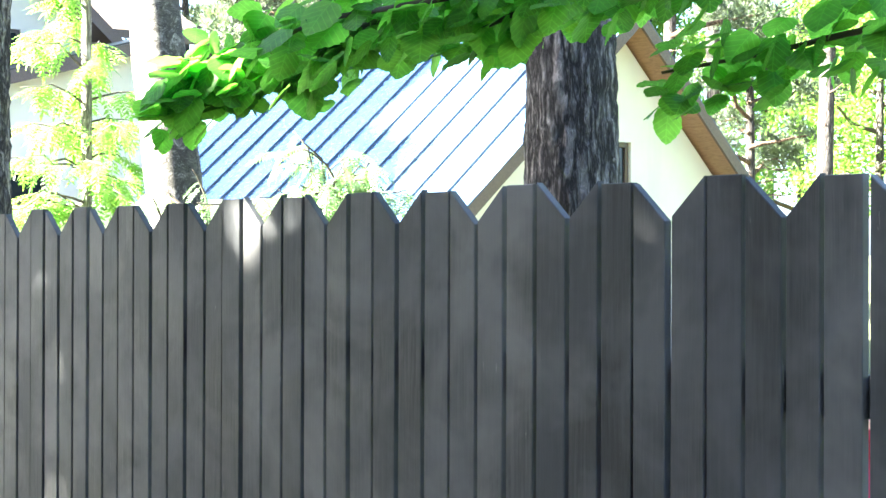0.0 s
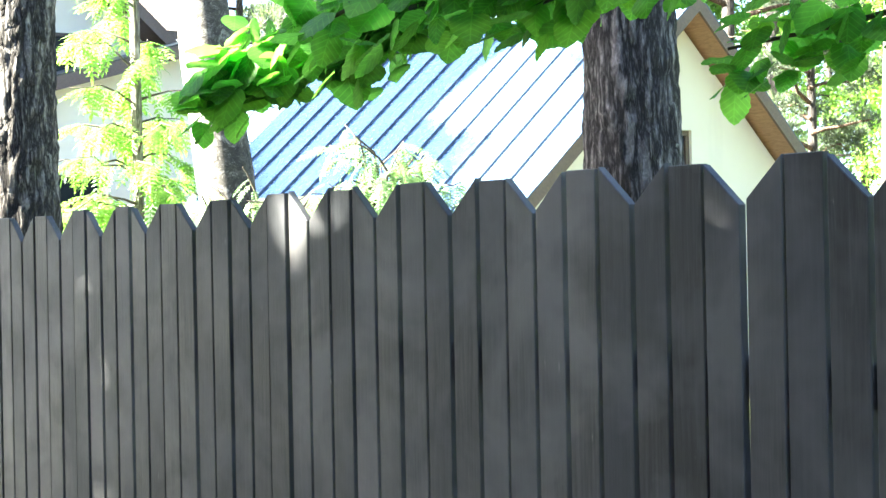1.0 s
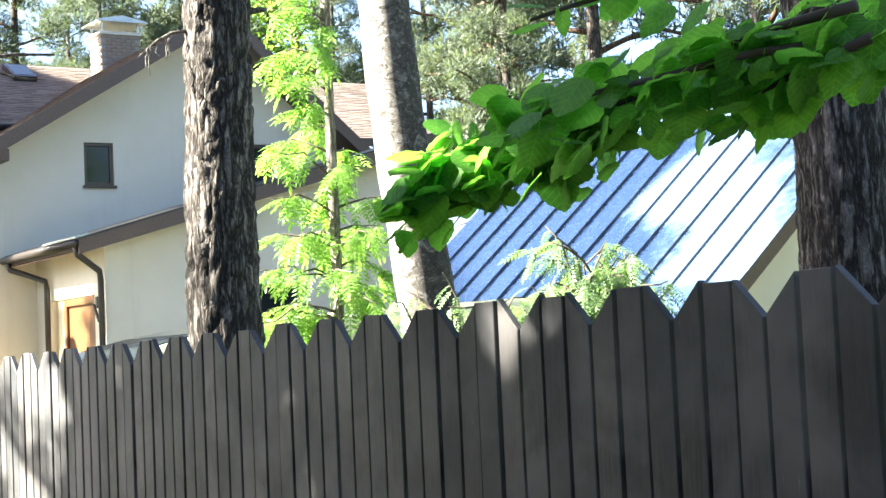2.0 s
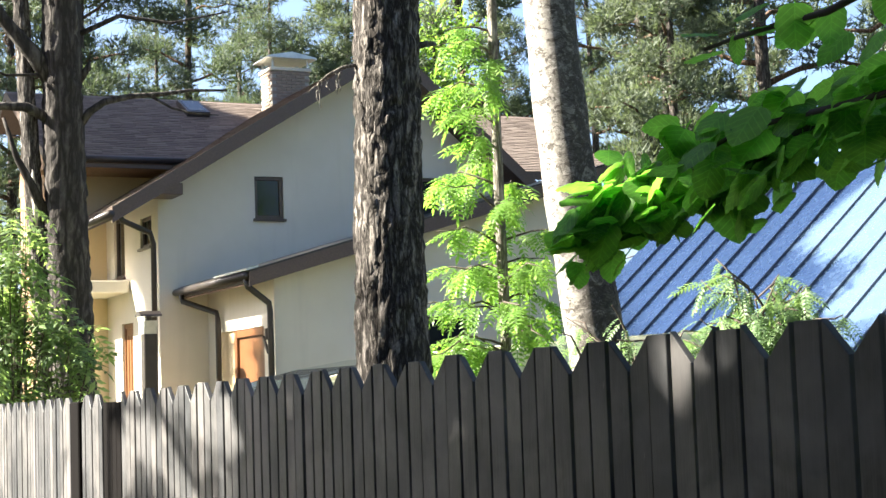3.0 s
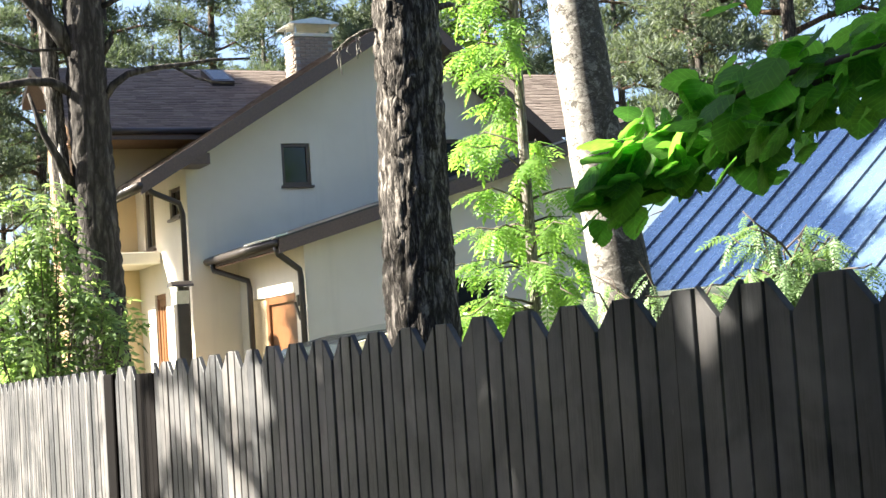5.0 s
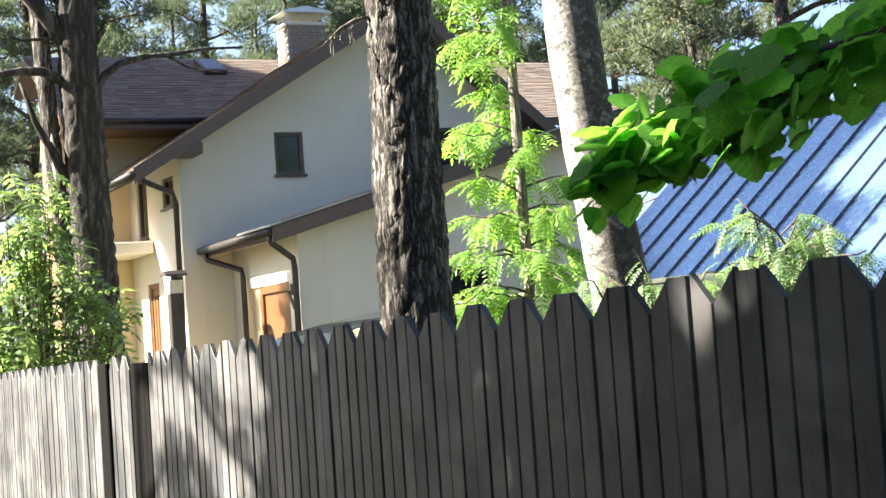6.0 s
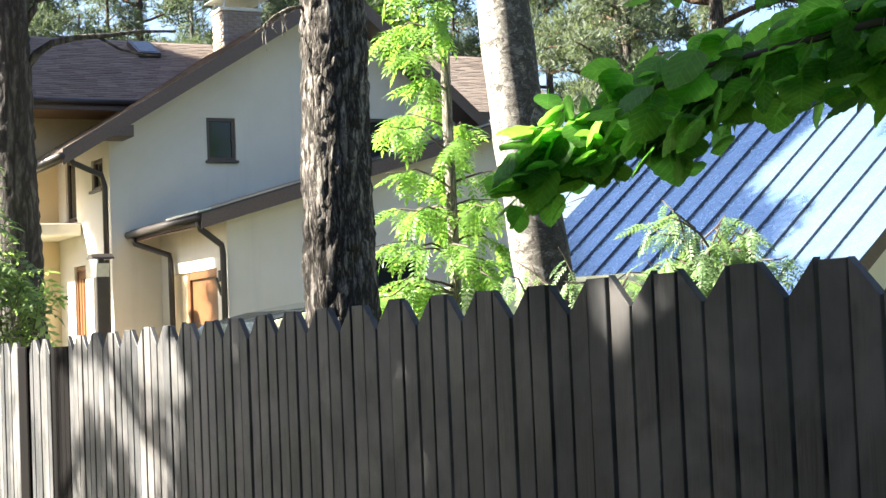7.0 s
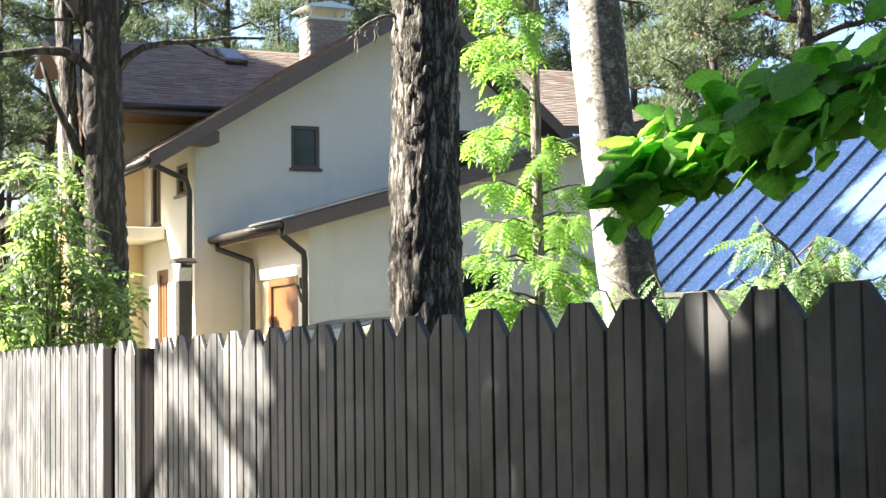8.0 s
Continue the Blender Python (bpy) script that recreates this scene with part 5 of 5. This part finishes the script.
def street_lime(seed, x, y, height, spread, low=0.3):
    """An unseen broad lime at the roadside; leaves in the canopy's cut openings are left out."""
    rng = random.Random(seed)
    ob = empty("street_lime", (x, y, 0), "broad lime tree on the street that shades the fence", "tree", "trees along the street")
    pts = [Vector((0.15 * math.sin(3 * f + seed), 0.15 * math.sin(4 * f + 2 * seed), height * f)) for f in [k / 8 for k in range(9)]]
    part("trunk", tube(pts, [0.2 * (1 - 0.8 * k / 8) for k in range(9)], 9), M_PINE_GREY, ob, smooth=True)
    bms, tips = crown_limbs(rng, pts[0], pts[-1], 22, spread, 0.05, low)
    tagged(part("branchwork", joined(bms), M_TWIG, ob, smooth=True), kind="stuff")
    clumps = [(tuple(t + Vector((rng.uniform(-.5, .5), rng.uniform(-.5, .5), rng.uniform(-.4, .4)))), rng.uniform(0.45, 1.0) * spread / 2.4, 0.8) for t in tips]
    vs, fs = leaf_cloud(clumps, 15000, 0.18, seed, 0.8)
    p = np.array(vs).reshape(-1, 4, 3)
    c = p.mean(1) + np.array((x, y, 0))
    far = -c[:, 1] / -sun_way.y
    meet = c - far[:, None] * np.array(sun_way)
    keep = ~in_gap(meet[:, 0], meet[:, 2], np.random.default_rng(seed))
    p = p[keep].reshape(-1, 3)
    link_part("crown", mesh_from("crown", p.tolist(), [(4 * i, 4 * i + 1, 4 * i + 2, 4 * i + 3) for i in range(len(p) // 4)], M_STREET_LEAF), ob)
    return ob


def young_birch():
    """An unseen slim birch added on the far verge; its few drooping boughs and clumps are laid out to throw chosen
    shadows on the fence.
    """
    ob = empty("young_birch", (-11.85, -7.2, 0), "unseen slim birch added on the verge, its boughs shaped to shade the fence", "tree", "trees along the street")
    rng = random.Random(64)
    pts = [Vector((0.03 * math.sin(z), 0.03 * math.cos(z), z)) for z in [0.8 * k for k in range(13)]]
    part("trunk", tube(pts, [0.085 * (1 - 0.07 * k) for k in range(13)], 9), M_PALE_BARK, ob, smooth=True)
    boughs = [
        (0.075, [(0.0, 0, 8.1), (0.45, 0, 8.05), (0.85, 0, 7.85), (1.25, 0, 7.55), (1.8, 0, 7.2), (2.5, 0, 6.95)]),
        (0.05, [(0.0, 0, 7.55), (0.35, 0.05, 7.62), (0.7, 0.05, 7.56), (1.0, 0, 7.62)]),
        (0.05, [(0.0, 0, 6.7), (0.5, 0, 7.0), (0.9, 0, 7.12), (1.4, 0, 7.0), (1.7, 0, 6.75)]),
    ]
    for r, line in boughs:
        n = len(line) - 1
        part("branch", tube(line, [r * (1 - 0.6 * i / n) for i in range(n + 1)], 7), M_TWIG, ob, "", True)
    clumps = [((1.0, 0, 7.74), 0.2, 0.9), ((0.85, 0, 8.1), 0.22, 1.0), ((0.8, 0, 7.08), 0.22, 0.8), ((1.15, 0, 7.0), 0.26, 0.8), ((1.42, 0, 6.92), 0.22, 0.8), ((0.52, 0, 6.95), 0.2, 0.8), ((1.5, 0, 7.48), 0.14, 0.7), ((1.8, 0, 7.33), 0.14, 0.7),
              ((2.1, 0, 7.2), 0.15, 0.7), ((2.42, 0, 7.1), 0.17, 0.9), ((2.15, 0, 6.8), 0.2, 0.8), ((1.0, 0, 6.65), 0.3, 0.8), ((0.25, 0, 7.6), 0.13, 0.6), ((0.2, 0, 9.2), 0.5, 1.2), ((-0.3, 0, 9.6), 0.5, 1.0), ((0.1, 0, 10.2), 0.4, 1.2)]
    vs, fs = leaf_cloud(clumps, 2600, 0.06, 64, 0.9)
    link_part("crown", mesh_from("crown", vs, fs, M_STREET_LEAF), ob)


def build_street_trees():
    """Unseen trees by the street, some added to block sky light, and tall pines beside the house; their shade falls on
    the fence and the metal roof.
    """
    for i, (x, y, h, w) in enumerate(((-7.6, -7.2, 11, 3.6), (-4.6, -6.8, 11, 4.8), (-1.2, -6.9, 11, 5.4), (2.6, -7.0, 11.5, 4.3), (-13.5, -11.5, 10, 3.2), (-17.5, -12.0, 10, 3.2), (-4.8, -11.5, 12, 3.6), (-0.5, -12.0, 12.5, 3.6), (4.6, -11.5, 12, 3.6), (-2.6, -9.3, 13.5, 4.0), (2.2, -9.6, 13.5, 4.0), (-8.8, -13.0, 12, 3.5))):
        street_lime(61 + i, x, y, h, w, 0.1 if y < -9 else 0.3)
    young_birch()
    tall = pine("tall_pine", 16.5, 0.22, 77, M_NEEDLE_DARK, 0.62, 3.2, 37000, "tall dark pine beside the house with a dense crown", size=0.165, full=1.2)
    tall.location = (-24.8, 0.8, 0)
    for x, y, turn, k in ((-27.6, 0.2, 130, 1.1), (-26.0, -2.2, 250, 1.15), (-37.5, -3.2, 40, 1.25)):
        at(tall, x, y, turn, k)


build_street_trees()


# ---- the fence, board by board ----
PITCH, TOOTH = 0.11, 0.33
Z_TOP, Z_V = 1.845, 1.755


def board_mesh(kind, width=0.102, thick=0.024):
    """A board with its top cut flat, or sloping down to one side; edges slightly rounded."""
    h = width / 2
    left, right = {"flat": (Z_TOP, Z_TOP), "rise": (Z_V, Z_TOP), "fall": (Z_TOP, Z_V)}[kind]
    prof = [(-h, 0.05), (h, 0.05), (h, right), (-h, left)]
    b = prism(prof, "y", 0.0, thick)
    bmesh.ops.bevel(b, geom=[e for e in b.edges if abs(e.verts[0].co.y - e.verts[1].co.y) < 1e-5], offset=0.002, segments=1, affect="EDGES")
    me = bpy.data.meshes.new("board")
    b.to_mesh(me)
    b.free()
    me.materials.append(M_FENCE)
    return me


def build_fence():
    rng = random.Random(17)
    fence = empty("wooden_fence", (0, 0, 0), "dark stained wooden board fence with a toothed top", "fence")
    kinds = {k: [board_mesh(k, w) for w in (0.0962, 0.098, 0.0995)] for k in ("rise", "flat", "fall")}
    def drop(x):
        """The ground falls away gently along the fence."""
        return -0.0105 * max(0.0, -1.5 - x)

    def run(x_from, x_to, pitch, scale):
        x = x_from - pitch / 2
        i = 0
        while x > x_to:
            kind = ("fall", "flat", "rise")[i % 3]
            m = pose(x + rng.uniform(-0.002, 0.002), rng.uniform(-0.003, 0.003), drop(x) + rng.uniform(-0.008, 0.006), 0, rng.uniform(-0.12, 0.12), rng.uniform(-0.6, 0.6))
            # the last boards were set closer, and one narrower
            if x > 0.33:
                m = Matrix.Translation((-0.008 if x < 0.44 else -0.017 if x < 0.55 else -0.009, 0, 0)) @ m
            # boards that stand longest in the sun have shrunk most
            shrunk = 0.945 if x < -4.0 else 1.0
            link_part("board", rng.choice(kinds[kind]), fence, m @ Matrix.Diagonal((scale * shrunk * (0.9 if 0.33 < x < 0.44 else 1.0), 1, 1, 1)))
            x -= pitch
            i += 1
    run(5 * TOOTH, -7.7, PITCH, 1.0)
    run(-8.14, -8.7, 0.0925, 0.85)
    run(-8.96, -19.0, 0.0985, 0.9)
    for z in (0.45, 1.38):
        line = [(1.7, z), (-1.5, z), (-19.0, z + drop(-19.0))]
        part("rail", prism([(x, h - 0.045) for x, h in line] + [(x, h + 0.045) for x, h in line[::-1]], "y", 0.027, 0.066), M_FENCE, fence, "back rail")
    dark = plain("near_black_wood", (0.005, 0.004, 0.004), 0.9, spec=0.05)
    part("post", box(-8.95, -8.71, -0.02, 0.1, -0.1, 1.73, 0.008), dark, fence, "near-black square post")
    # flush boards, near-black: the shadow of a recess put into their colour
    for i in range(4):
        part("shade_board", box(-8.13 + 0.105 * i, -8.03 + 0.105 * i, 0.002, 0.022, 0.0, 1.72, 0.003), dark, fence, "flush near-black board in place of a shadowed recess")
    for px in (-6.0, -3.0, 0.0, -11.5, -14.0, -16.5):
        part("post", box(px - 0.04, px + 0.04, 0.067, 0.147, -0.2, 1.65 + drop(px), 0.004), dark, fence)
    return fence


build_fence()
